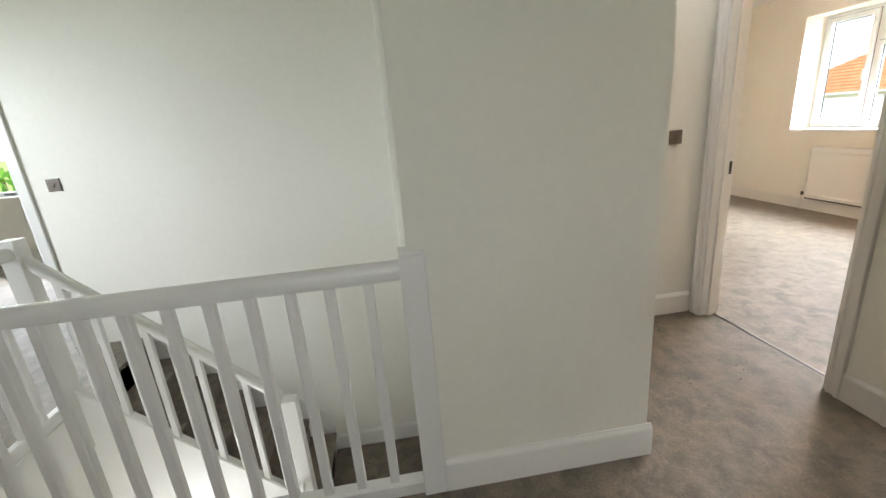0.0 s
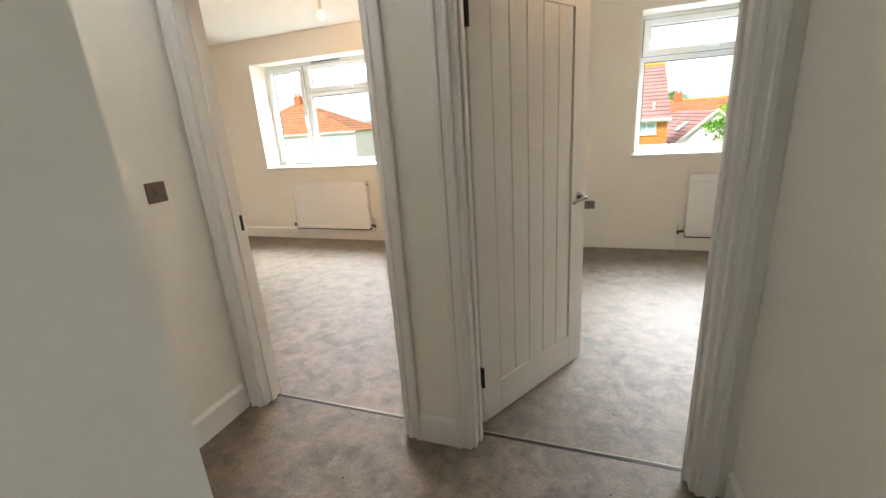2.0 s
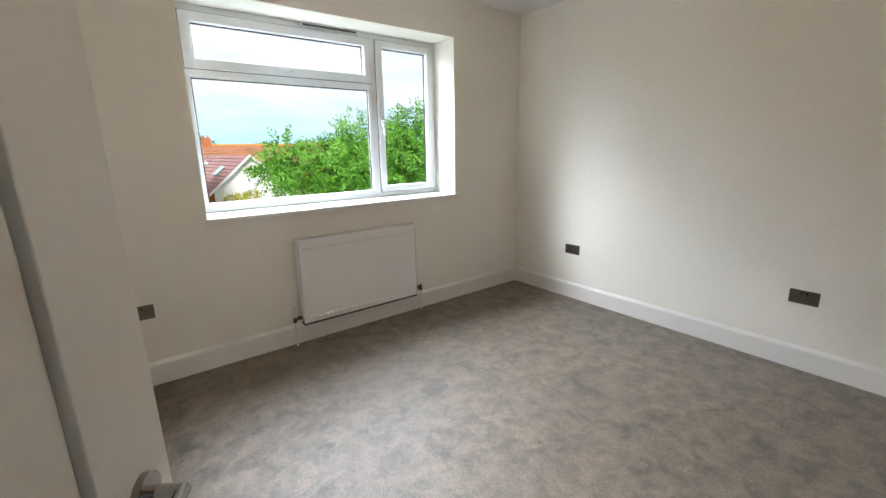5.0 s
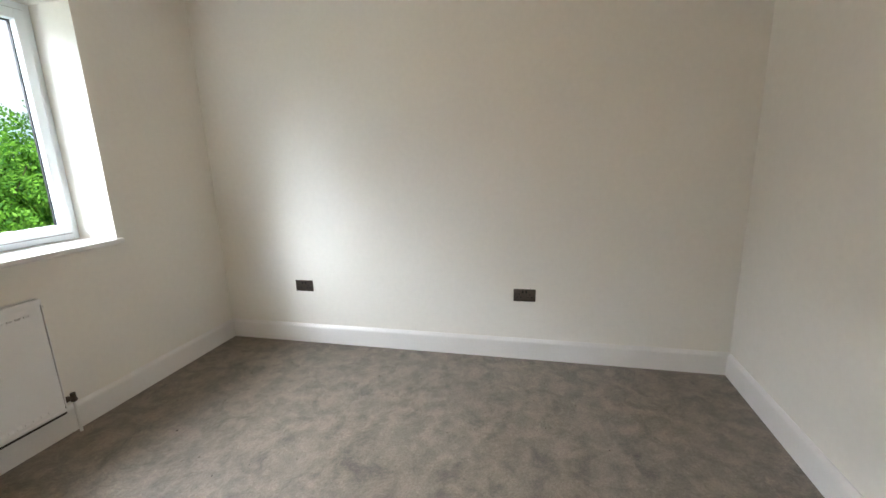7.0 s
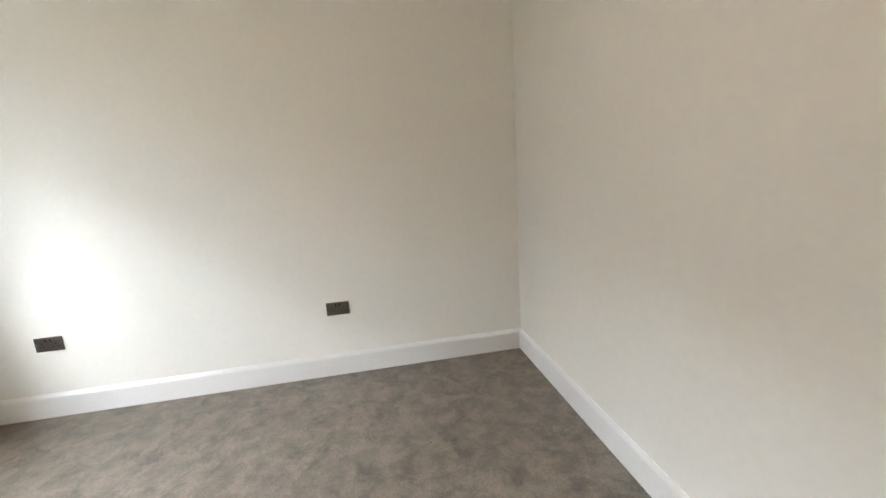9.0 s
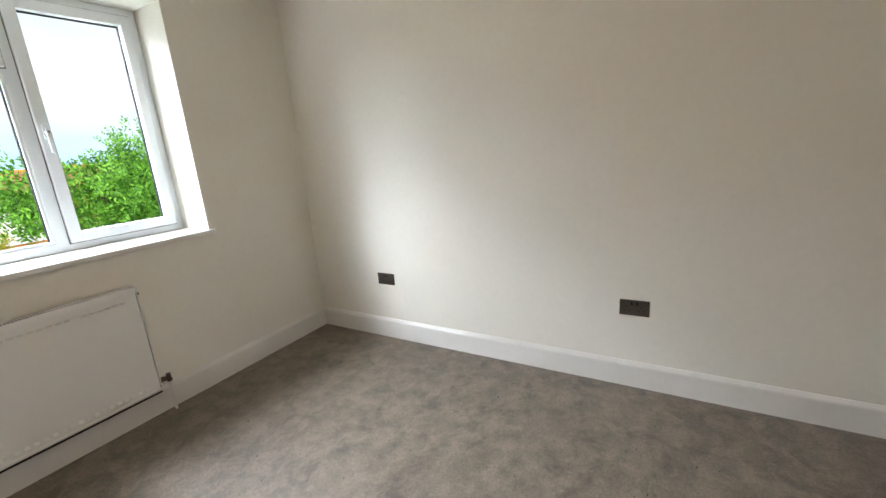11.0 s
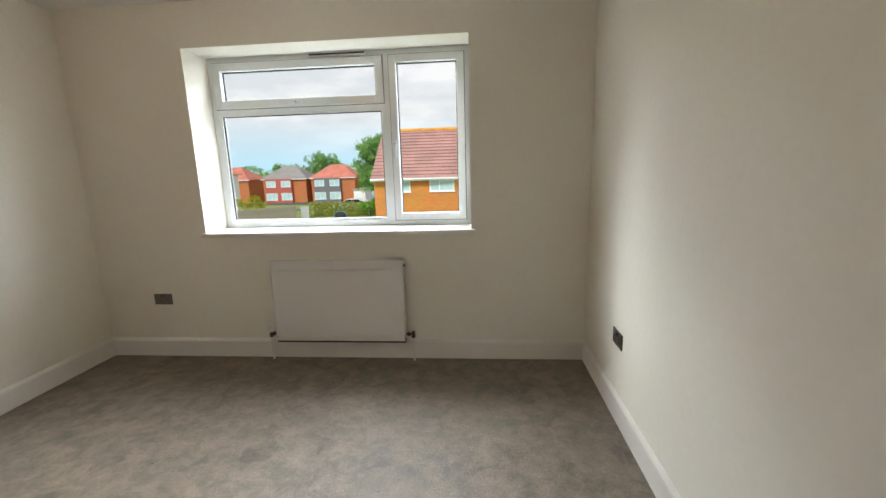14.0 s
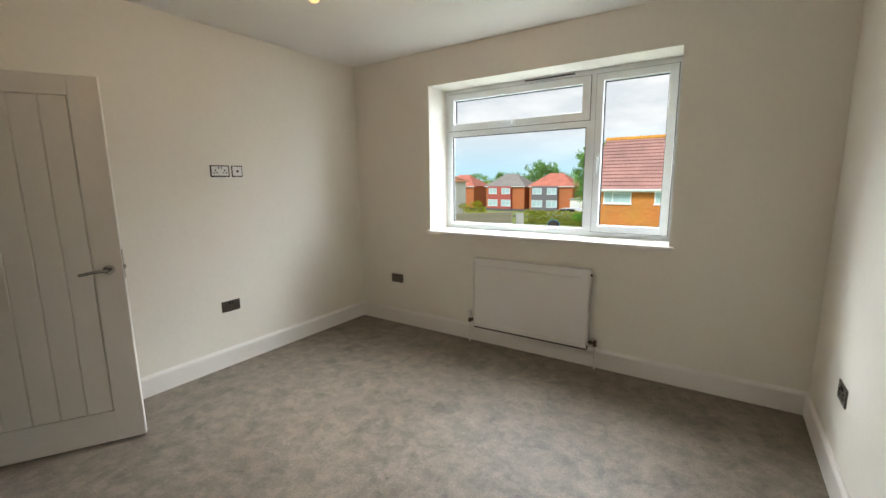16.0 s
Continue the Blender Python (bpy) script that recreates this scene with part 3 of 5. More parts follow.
    part("bleed_plug", bm, SLOT, r, "dark bleed plug")
    for s in (0.15, W - 0.15):
        bm = bmesh.new()
        box(bm, s, s + 0.03, -0.028, 0.0, b + 0.06, t - 0.06)
        part("bracket", bm, RADPAINT, r)
    return r


radiator(-2.310, -1.312, "white enamelled double-panel radiator on the wall below the window")
radiator(-7.017, -5.88, "white enamelled radiator below the further bedroom's window", False)


# ---- sockets and switches ----
def plate(name, label, m, w=0.147, h=0.087, kind="socket", group="", mat=None):
    """A flat metal plate that faces -y before it is turned by m."""
    p = thing(name, label, "socket" if kind != "switch" else "light switch", group, m)
    bm = bmesh.new()
    rbox(bm, -w / 2, w / 2, -0.007, 0.0, -h / 2, h / 2, 0.0025)
    part("faceplate", bm, mat or NICKEL, p, "black metal edge" if mat else "brushed nickel")
    if kind == "socket":
        if mat:
            bm = bmesh.new()
            rbox(bm, -0.064, 0.064, -0.0090, -0.0055, -0.033, 0.036, 0.001, 1)
            part("insert", bm, WHITEPL, p, "white plastic insert")
        for s in (-1, 1):
            cx = s * 0.036
            bm = bmesh.new()
            for a, z, ww, hh in ((0, 0.006, 0.005, 0.010), (-0.0115, -0.013, 0.0085, 0.005), (0.0115, -0.013, 0.0085, 0.005)):
                k = 1.6 if mat else 1.0
                box(bm, cx + a - k * ww / 2, cx + a + k * ww / 2, -0.0098, -0.006, z - k * hh / 2, z + k * hh / 2)
            part("pin_holes", bm, SLOT, p, "black slots", kind="stuff")
            bm = bmesh.new()
            rbox(bm, s * 0.012 - 0.006, s * 0.012 + 0.006, -0.0105, -0.006, 0.016, 0.034, 0.002)
            part("rocker", bm, CHROME if mat else SLOT, p, "metal rocker switch" if mat else "black rocker switch")
    elif kind == "switch":
        bm = bmesh.new()
        rbox(bm, -0.007, 0.007, -0.0115, -0.006, -0.013, 0.013, 0.002)
        part("rocker", bm, NICKEL, p, "metal rocker")
    elif kind == "tv":
        bm = bmesh.new()
        rbox(bm, -0.037, 0.037, -0.009, -0.006, -0.035, 0.037, 0.002)
        part("insert", bm, WHITEPL, p, "white insert")
        bm = bmesh.new()
        rod(bm, (0, -0.0145, 0), (0, -0.006, 0), 0.0095)
        part("aerial_socket", bm, SLOT, p, "dark round outlet")
    for s in (-1, 1):
        bm = bmesh.new()
        rod(bm, (s * (w / 2 - 0.013), -0.0085, 0), (s * (w / 2 - 0.013), -0.006, 0), 0.0032, 10)
        part("screw", bm, CHROME, p)
    return p


G = "double sockets of the bedroom"
plate("double_socket", "dark nickel double socket low on the long wall, near the window", pose(0, -0.703, 0.462, 0, 0, -90), group=G)
plate("double_socket", "dark nickel double socket low on the long wall", pose(0, -2.373, 0.465, 0, 0, -90), group=G)
plate("double_socket", "dark nickel double socket on the window wall beside the radiator", pose(-3.24, 0, 0.470, 0, 0, 0), group=G)
plate("double_socket", "dark nickel double socket low on the wall by the open door", pose(-3.737, -1.475, 0.485, 0, 0, 90), group=G)
plate("media_socket", "nickel double socket at television height", pose(-3.737, -1.46, 1.54, 0, 0, 90), kind="socket", mat=BLACKMETAL)
plate("media_socket", "small nickel aerial socket plate at television height", pose(-3.737, -1.325, 1.54, 0, 0, 90), w=0.087, kind="tv", mat=BLACKMETAL)
plate("light_switch", "brushed nickel light switch on the landing wall", pose(-4.95, -3.42, 1.219, 0, 0, 90), w=0.087, kind="switch")
plate("light_switch", "brushed nickel switch on the stairwell wall", pose(STAIRX, -7.523, 1.227, 0, 0, 90), w=0.087, kind="switch")


# ---- pendant bulbs ----
def pendant(x, y, z, label):
    p = thing("pendant_light", label, "pendant light", "ceiling pendants", pose(x, y, H))
    bm = bmesh.new()
    lathe(bm, [(0.045, -0.0), (0.045, -0.012), (0.02, -0.03), (0.008, -0.035)])
    part("ceiling_rose", bm, BULBWHITE, p, smooth=True)
    bm = bmesh.new()
    rod(bm, (0, 0, -0.03), (0, 0, z - H + 0.09), 0.003, 8)
    part("cord", bm, BULBWHITE, p)
    bm = bmesh.new()
    rod(bm, (0, 0, z - H + 0.035), (0, 0, z - H + 0.10), 0.017, 16, 0.012)
    part("lampholder", bm, BULBWHITE, p, smooth=True)
    bm = bmesh.new()
    ball(bm, (0, 0, z - H), 0.032, 1, 1, 1.15)
    o = part("bulb", bm, BULB, p, "glowing warm bulb", smooth=True)
    o.visible_shadow = False
    return p


pendant(*BULB_A, "bare warm glowing bulb on a short cord, further bedroom")
pendant(*BULB_B, "bare warm glowing bulb on a short white cord")


# ---- door frames ----
ARCH = [(0, 0), (0.066, 0), (0.066, 0.019), (0.061, 0.022), (0.047, 0.022), (0.042, 0.014), (0.020, 0.012), (0.015, 0.017), (0.006, 0.017), (0, 0.011)]


def arch_post(bm, x, y, z0, z1, s, face):
    """One upright of an architrave; s: the way from the opening, face: the way out of the wall."""
    ends = [[bm.verts.new((x + s * u, y + face * d, z)) for u, d in ARCH] for z in (z0, z1)]
    for i in range(len(ARCH)):
        k = (i + 1) % len(ARCH)
        bm.faces.new((ends[0][i], ends[0][k], ends[1][k], ends[1][i]))
    bm.faces.new(ends[0][::-1])
    bm.faces.new(ends[1])


def arch_head(bm, x0, x1, y, z, face):
    ends = [[bm.verts.new((x, y + face * d, z + u)) for u, d in ARCH] for x in (x0, x1)]
    for i in range(len(ARCH)):
        k = (i + 1) % len(ARCH)
        bm.faces.new((ends[0][i], ends[0][k], ends[1][k], ends[1][i]))
    bm.faces.new(ends[0][::-1])
    bm.faces.new(ends[1])


def door_frame(name, x0, x1, label):
    d = tagged(new(name), label=label, kind="structure")
    for s, x in ((-1, x0), (1, x1)):
        bm = bmesh.new()
        rbox(bm, x, x - s * 0.026, YD0 - 0.003, YD1 + 0.003, 0.0, DH, 0.002, 1)
        rbox(bm, x - s * 0.026, x - s * 0.038, YD0 + 0.045, YD1 - 0.040, 0.0, DH - 0.026, 0.002, 1)
        part("jamb", bm, GLOSS, d)
        for y, f in ((YD0, -1), (YD1, 1)):
            bm = bmesh.new()
            arch_post(bm, x - s * 0.008, y, 0.0, DH + 0.0, s, f)
            part("architrave", bm, GLOSS, d)
    bm = bmesh.new()
    rbox(bm, x0, x1, YD0 - 0.0025, YD1 + 0.0025, DH - 0.026, DH, 0.002, 1)
    part("head_jamb", bm, GLOSS, d)
    for y, f in ((YD0, -1), (YD1, 1)):
        bm = bmesh.new()
        arch_head(bm, x0 - 0.058, x1 + 0.058, y, DH + 0.0005 - 0.008, f)
        part("architrave", bm, GLOSS, d)
    bm = bmesh.new()
    rbox(bm, x0 + 0.026, x1 - 0.026, -3.098, -3.090, -0.002, 0.005, 0.001, 1)
    part("threshold_bar", bm, STRIP, d, "thin metal carpet bar")
    # the gap's darkness is a flat black strip laid along the bar
    bm = bmesh.new()
    box(bm, x0 + 0.026, x1 - 0.026, -3.111, -3.098, -0.002, 0.002)
    part("threshold_gap_strip", bm, SLOT, d, "black strip painted as the dark gap beside the carpet bar")
    return d


door_frame("door_frame_1", DA0, DA1, "white satin-painted door frame of the further bedroom")
door_frame("door_frame_2", DB0, DB1, "white satin-painted door frame of the nearer bedroom")
bm = bmesh.new()
rbox(bm, DA0 + 0.0255, DA0 + 0.0275, -3.115, -3.097, 0.97, 1.05, 0.0005, 1)
strike = part("strike_plate", bm, BLACKMETAL, None, "dark metal strike plate on the door frame")
tagged(strike, category="door hardware")
bm = bmesh.new()
rbox(bm, DB1 - 0.0275, DB1 - 0.0255, -3.115, -3.097, 0.97, 1.05, 0.0005, 1)
strike = part("strike_plate", bm, CHROME, None, "small bright metal strike plate on the nearer bedroom's door frame")
tagged(strike, category="door hardware")


casing = tagged(new("door_frame_3"), label="white door casing at the end of the stairwell wall", kind="structure")
for y, s_ in ((-7.74, 1), (-8.58, -1)):
    bm = bmesh.new()
    rbox(bm, STAIRX - 0.103, STAIRX + 0.003, y - s_ * 0.026, y, 0.0, DH, 0.002, 1)
    part("jamb", bm, GLOSS, casing)
    bm = bmesh.new()
    rbox(bm, STAIRX, STAIRX + 0.018, y - s_ * 0.008, y + s_ * 0.058, 0.0, DH + 0.058, 0.005, 2)
    part("architrave", bm, GLOSS, casing)
bm = bmesh.new()
rbox(bm, STAIRX, STAIRX + 0.0185, -8.572, -7.748, DH - 0.008, DH + 0.058, 0.005, 2)
part("architrave", bm, GLOSS, casing)


def plain_window(x, y0, y1, z0, z1):
    w = tagged(new("window_3"), label="white plastic window of the far room", kind="structure")
    bm = bmesh.new()
    for a, c, b, t in ((y0, y0 + 0.06, z0, z1), (y1 - 0.06, y1, z0, z1), (y0 + 0.06, y1 - 0.06, z0, z0 + 0.06), (y0 + 0.06, y1 - 0.06, z1 - 0.06, z1), ((y0 + y1) / 2 - 0.04, (y0 + y1) / 2 + 0.04, z0 + 0.06, z1 - 0.06)):
        box(bm, x, x + 0.07, a, c, b, t)
    part("window_frame", bm, UPVC, w)
    bm = bmesh.new()
    box(bm, x + 0.03, x + 0.036, y0 + 0.05, y1 - 0.05, z0 + 0.05, z1 - 0.05)
    g = part("pane", bm, GLASS, w, "clear glass")
    g.visible_shadow = False
    bm = bmesh.new()
    rbox(bm, x + 0.07, x + 0.16, y0 - 0.03, y1 + 0.03, z0 - 0.03, z0, 0.006)
    part("window_sill", bm, GLOSS, w)
    bm = bmesh.new()
    rbox(bm, x + 0.07, x + 0.105, y1 - 0.2, y1 - 0.08, z0 + 0.02, z0 + 0.045, 0.004)
    part("handle", bm, CHROME, w, "chrome handle")


plain_window(-8.94, -11.3, -10.15, 0.94, HEAD)


# ---- the open boarded door ----
def boarded_door(m, label):
    d = thing("door", label, "door", "", m)
    W, Z, T = 0.838, 1.981, 0.040
    st, st2, top, bot = 0.124, 0.128, 0.100, 0.180
    # local: x from the hinge, y thickness 0..T
    for nm, a, c, b, t in (("hinge_stile", 0, st, 0, Z), ("lock_stile", W - st2, W, 0, Z), ("top_rail", st, W - st2, Z - top, Z), ("bottom_rail", st, W - st2, 0, bot)):
        bm = bmesh.new()
        rbox(bm, a, c, 0.0, T, b, t, 0.0012, 1)
        part(nm, bm, DOORPAINT, d)
    n = 5
    pw = (W - st - st2 - 0.012) / n
    for i in range(n):
        bm = bmesh.new()
        a = st + 0.006 + i * pw
        v = box(bm, a + 0.0005, a + pw - 0.0005, 0.006, T - 0.006, bot + 0.002, Z - top - 0.002)
        bmesh.ops.bevel(bm, geom=[e for e in bm.edges if abs(e.verts[0].co.z - e.verts[1].co.z) > 1], offset=0.005, segments=1, affect="EDGES")
        part("board", bm, DOORPAINT, d)
    bm = bmesh.new()
    box(bm, st, W - st2, 0.014, T - 0.014, bot, Z - top)
    part("panel_core", bm, DOORPAINT, d)
    for s, y in ((-1, 0.0), (1, T)):
        bm = bmesh.new()
        rod(bm, (W - 0.062, y, 0.985), (W - 0.062, y + s * 0.009, 0.985), 0.026, 28)
        rod(bm, (W - 0.062, y, 0.985), (W - 0.062, y + s * 0.045, 0.985), 0.0095, 16)
        hn = part("handle_rose", bm, CHROME, d, "polished chrome round rose", smooth=True)
        bm = bmesh.new()
        pts = [(W - 0.059, y + s * 0.045, 0.985), (W - 0.092, y + s * 0.050, 0.987), (W - 0.132, y + s * 0.048, 0.983), (W - 0.178, y + s * 0.043, 0.974)]
        for p, q in zip(pts, pts[1:]):
            rod(bm, p, q, 0.0085, 14)
            ball(bm, q, 0.0085, n=12)
        part("lever", bm, CHROME, hn, "polished chrome lever", smooth=True)
    bm = bmesh.new()
    rbox(bm, W - 0.0005, W + 0.0015, 0.006, T - 0.006, 0.93, 1.09, 0.0006, 1)
    rbox(bm, W, W + 0.010, 0.011, T - 0.011, 0.985, 1.005, 0.002, 1)
    part("latch", bm, CHROME, d, "metal latch plate")
    for z in (0.255, 1.79):
        bm = bmesh.new()
        rod(bm, (-0.004, -0.006, z - 0.05), (-0.004, -0.006, z + 0.05), 0.0085, 12)
        rbox(bm, -0.003, 0.0005, -0.001, T - 0.004, z - 0.05, z + 0.05, 0.0008, 1)
        part("hinge", bm, BLACKMETAL, d, "black metal butt hinge", smooth=True)
    return d


boarded_door(pose(-3.6465, -3.046, 0.012, 0, 0, 60.2), "open white-painted vertically boarded door with chrome lever handles")


# ---- stairs ----
SX0, SX1 = STAIRX, -4.85
RISE, GO, YTOP, NR = 0.190, 0.205, -7.20, 7
YBOT = YTOP + GO * (NR - 1)
ZL = -RISE * NR


def pitch_line(y):
    """The height of the line through the nosings."""
    return (YTOP - y) * RISE / GO


def stairs():
    s = tagged(new("stairs"), label="carpeted stair flight with white painted strings", kind="structure")
    for i in range(NR - 1):
        z, y = -RISE * (i + 1), YTOP + GO * i
        bm = bmesh.new()
        rbox(bm, SX0 + 0.02, SX1 - 0.04, y - 0.02, y + GO + 0.018, z - 0.035, z, 0.010, 2)
        box(bm, SX0 + 0.02, SX1 - 0.04, y - 0.03, y, z, z + RISE - 0.03)
        part("step", bm, CARPET, s, "carpeted step")
    for nm, x0, x1, up, dn in (("outer_string", SX1 - 0.04, SX1, 0.07, 0.30), ("wall_string", SX0, SX0 + 0.02, 0.16, 0.3)):
        bm = bmesh.new()
        ends = []
        for x in (x0, x1):
            ends.append([bm.verts.new(p) for p in ((x, YTOP - 0.06, pitch_line(YTOP - 0.06) + up), (x, YBOT + 0.02, pitch_line(YBOT + 0.02) + up), (x, YBOT + 0.02, ZL - 0.02), (x, YTOP - 0.06, -dn))])
        for i in range(4):
            k = (i + 1) % 4
            bm.faces.new((ends[0][i], ends[0][k], ends[1][k], ends[1][i]))
        bm.faces.new(ends[0][::-1])
        bm.faces.new(ends[1])
        part(nm, bm, GLOSS, s)
    bm = bmesh.new()
    pr = [(YTOP, -0.25), (YBOT, ZL - 0.02), (YBOT, -2.6), (YTOP, -2.6)]
    ends = [[bm.verts.new((x, y, z)) for y, z in pr] for x in (SX1 - 0.035, SX1 - 0.006)]
    for i in range(4):
        k = (i + 1) % 4
        bm.faces.new((ends[0][i], ends[0][k], ends[1][k], ends[1][i]))
    bm.faces.new(ends[0][::-1])
    bm.faces.new(ends[1])
    part("spandrel_panel", bm, GLOSS, s, "white painted panel under the flight")
    bm = bmesh.new()
    box(bm, SX0, -3.915, YBOT, -5.205, ZL - 0.2, ZL)
    part("half_landing", bm, CARPET, s, "carpeted half landing")
    for i in range(1, 7):
        z, y = ZL - RISE * i, YBOT - GO * (i - 1)
        bm = bmesh.new()
        rbox(bm, SX1, -3.915, y - GO, y + 0.02, z - 0.04, z, 0.010, 2)
        box(bm, SX1, -3.915, y, y + 0.015, z, z + RISE - 0.02)
        part("step", bm, CARPET, s, "carpeted step")


stairs()
bm = bmesh.new()
sweep(bm, SK, (STAIRX, -5.205, ZL), (-3.915, -5.205, ZL), (0, -1, 0))
structure("baseboard", bm, GLOSS, "white skirting board on the half landing")
bm = bmesh.new()
sweep(bm, SK, (STAIRX, YBOT + 0.022, ZL), (STAIRX, -5.223, ZL), (1, 0, 0))
structure("baseboard", bm, GLOSS, "white skirting board on the half landing")
bm = bmesh.new()
box(bm, -3.867, -3.837, -7.23, -5.207, -0.28, 0.0)
box(bm, -4.85, -3.867, -7.199, -7.18, -0.28, 0.0)
structure("trim", bm, GLOSS, "white painted apron round the stairwell")


def newel(x, y, z0, z1, label):
    n = thing("newel_post", label, "newel post", "newel posts", pose(x, y, z0))
    bm = bmesh.new()
    rbox(bm, -0.0445, 0.0445, -0.0445, 0.0445, 0, z1 - z0 - 0.012, 0.004, 2)
    part("post", bm, GLOSS, n)
    bm = bmesh.new()
    rbox(bm, -0.0445, 0.0445, -0.0445, 0.0445, z1 - z0 - 0.014, z1 - z0, 0.006, 3)
    part("cap", bm, GLOSS, n)
    return n


RAIL = [(-0.031, -0.030), (-0.034, -0.024), (-0.034, 0.006), (-0.031, 0.018), (-0.023, 0.028), (-0.010, 0.033), (0.010, 0.033), (0.023, 0.028), (0.031, 0.018), (0.034, 0.006), (0.034, -0.024), (0.031, -0.030)]


def balustrade(a, c, label, rail_up=0.952, foot=0.06, pitch=0.131, start=0.1):
    """Rail, base rail and square spindles from a to c, which are floor points; it may slope."""
    a, c = Vector(a), Vector(c)
    flat = Vector((c.x - a.x, c.y - a.y, 0))
    L, d = flat.length, flat.normalized()
    out = Vector((-d.y, d.x, 0))
    up = Vector((0, 0, 1))
    b = thing("balustrade", label, "balustrade", "balustrades of the stairwell", Matrix.Translation(a))
    e = c - a
    bm = bmesh.new()
    sweep(bm, RAIL, up * rail_up, e + up * rail_up, out)
    part("handrail", bm, GLOSS, b, smooth=True)
    bm = bmesh.new()
    sweep(bm, [(-0.03, 0), (0.03, 0), (0.03, foot - 0.01), (0.02, foot), (-0.02, foot), (-0.03, foot - 0.01)], Vector((0, 0, 0)), e, out)
    part("base_rail", bm, GLOSS, b)
    n = int((L - start) / pitch) + 1
    rise = e.z / L
    for i in range(n):
        p = d * (start + i * pitch)
        if start + i * pitch > L - 0.05:
            break
        z = rise * (start + i * pitch)
        bm = bmesh.new()
        rbox(bm, -0.0175, 0.0175, -0.0175, 0.0175, foot - 0.02, rail_up - 0.01, 0.003, 1)
        sp = part("spindle", bm, GLOSS, b)
        sp.location = (p.x, p.y, z)
    return b


newel(EDGE, -5.191, -0.28, 1.02, "white square newel post against the wall corner")
newel(EDGE, -7.225, -0.28, 1.02, "white square newel post at the stairwell corner")
newel(-4.87, -7.225, -0.28, 1.02, "white square newel post at the top of the stairs")
newel(-4.87, -6.02, -2.6, -0.175, "white square newel post at the half landing")
balustrade((EDGE, -5.236, 0.0), (EDGE, -7.18, 0.0), "white painted landing balustrade with square spindles", start=0.114, pitch=0.131)
balustrade((-3.885, -7.225, 0.0), (-4.825, -7.225, 0.0), "white painted balustrade along the far edge of the stairwell", start=0.114)
balustrade((-4.87, -7.18, pitch_line(-7.18) + 0.07), (-4.87, -6.065, pitch_line(-6.065) + 0.07), "sloping white balustrade beside the stair flight", rail_up=0.842, start=0.11, pitch=0.116)

bm = bmesh.new()
sweep(bm, RAIL, (-4.79, YBOT - 0.05, -0.80), (-4.79, -7.1, -1.85), (1, 0, 0))
lower = tagged(part("handrail", bm, GLOSS, None, "white painted handrail of the lower flight", smooth=True), category="handrail")


# ---- outside ----
def quad(bm, *p):
    bm.faces.new([bm.verts.new(q) for q in p])


bm = bmesh.new()
ys, zs = (-1500, 42, 52, 70, 84, 1500), (GROUND, GROUND, -3.7, -4.9, -5.3, -5.3)
rows_ = [[bm.verts.new((x, y, z)) for x in (-1500, -200, 200, 1500)] for y, z in zip(ys, zs)]
for p, q in zip(rows_, rows_[1:]):
    for i in range(3):
        bm.faces.new((p[i], p[i + 1], q[i + 1], q[i]))
structure("ground", bm, GRASS, "rough green grass and gardens")


def far_window(dad, x, z, w, h, y, split=0.5, label=""):
    f = new("window")
    f.parent = dad
    f.location = (x, y, z)
    bm = bmesh.new()
    for a, c, b, t in ((0, w, 0, 0.07), (0, w, h - 0.07, h), (0, 0.07, 0.07, h - 0.07), (w - 0.07, w, 0.07, h - 0.07), (w * split - 0.035, w * split + 0.035, 0.07, h - 0.07)):
        box(bm, a, c, -0.04, 0.02, b, t)
    box(bm, w * split, w - 0.07, -0.03, 0.02, h * 0.7, h * 0.7 + 0.06)
    box(bm, -0.05, w + 0.05, -0.09, 0.02, -0.06, 0.0)
    part("frame", bm, UPVC, f)
    for a, c in ((0.07, w * split), (w * split, w - 0.07)):
        bm = bmesh.new()
        box(bm, a, c, -0.01, 0.01, 0.07, h - 0.07)
        part("pane", bm, FARPANE, f)
    return f


def roof_slope(bm, e0, e1, r0, r1, rows, lip=0.05):
    """A tiled slope between the eaves line e0-e1 and the ridge line r0-r1, in overlapping courses."""
    e0, e1, r0, r1 = map(Vector, (e0, e1, r0, r1))
    n = (e1 - e0).cross(r0 - e0).normalized()
    if n.z < 0:
        n = -n
    for i in range(rows):
        s, t = i / rows, (i + 1) / rows
        a, c = e0.lerp(r0, s) + n * lip, e1.lerp(r1, s) + n * lip
        p, q = e0.lerp(r0, t), e1.lerp(r1, t)
        quad(bm, a, c, q, p)
        quad(bm, e0.lerp(r0, s) - n * 0.02, e1.lerp(r1, s) - n * 0.02, c, a)


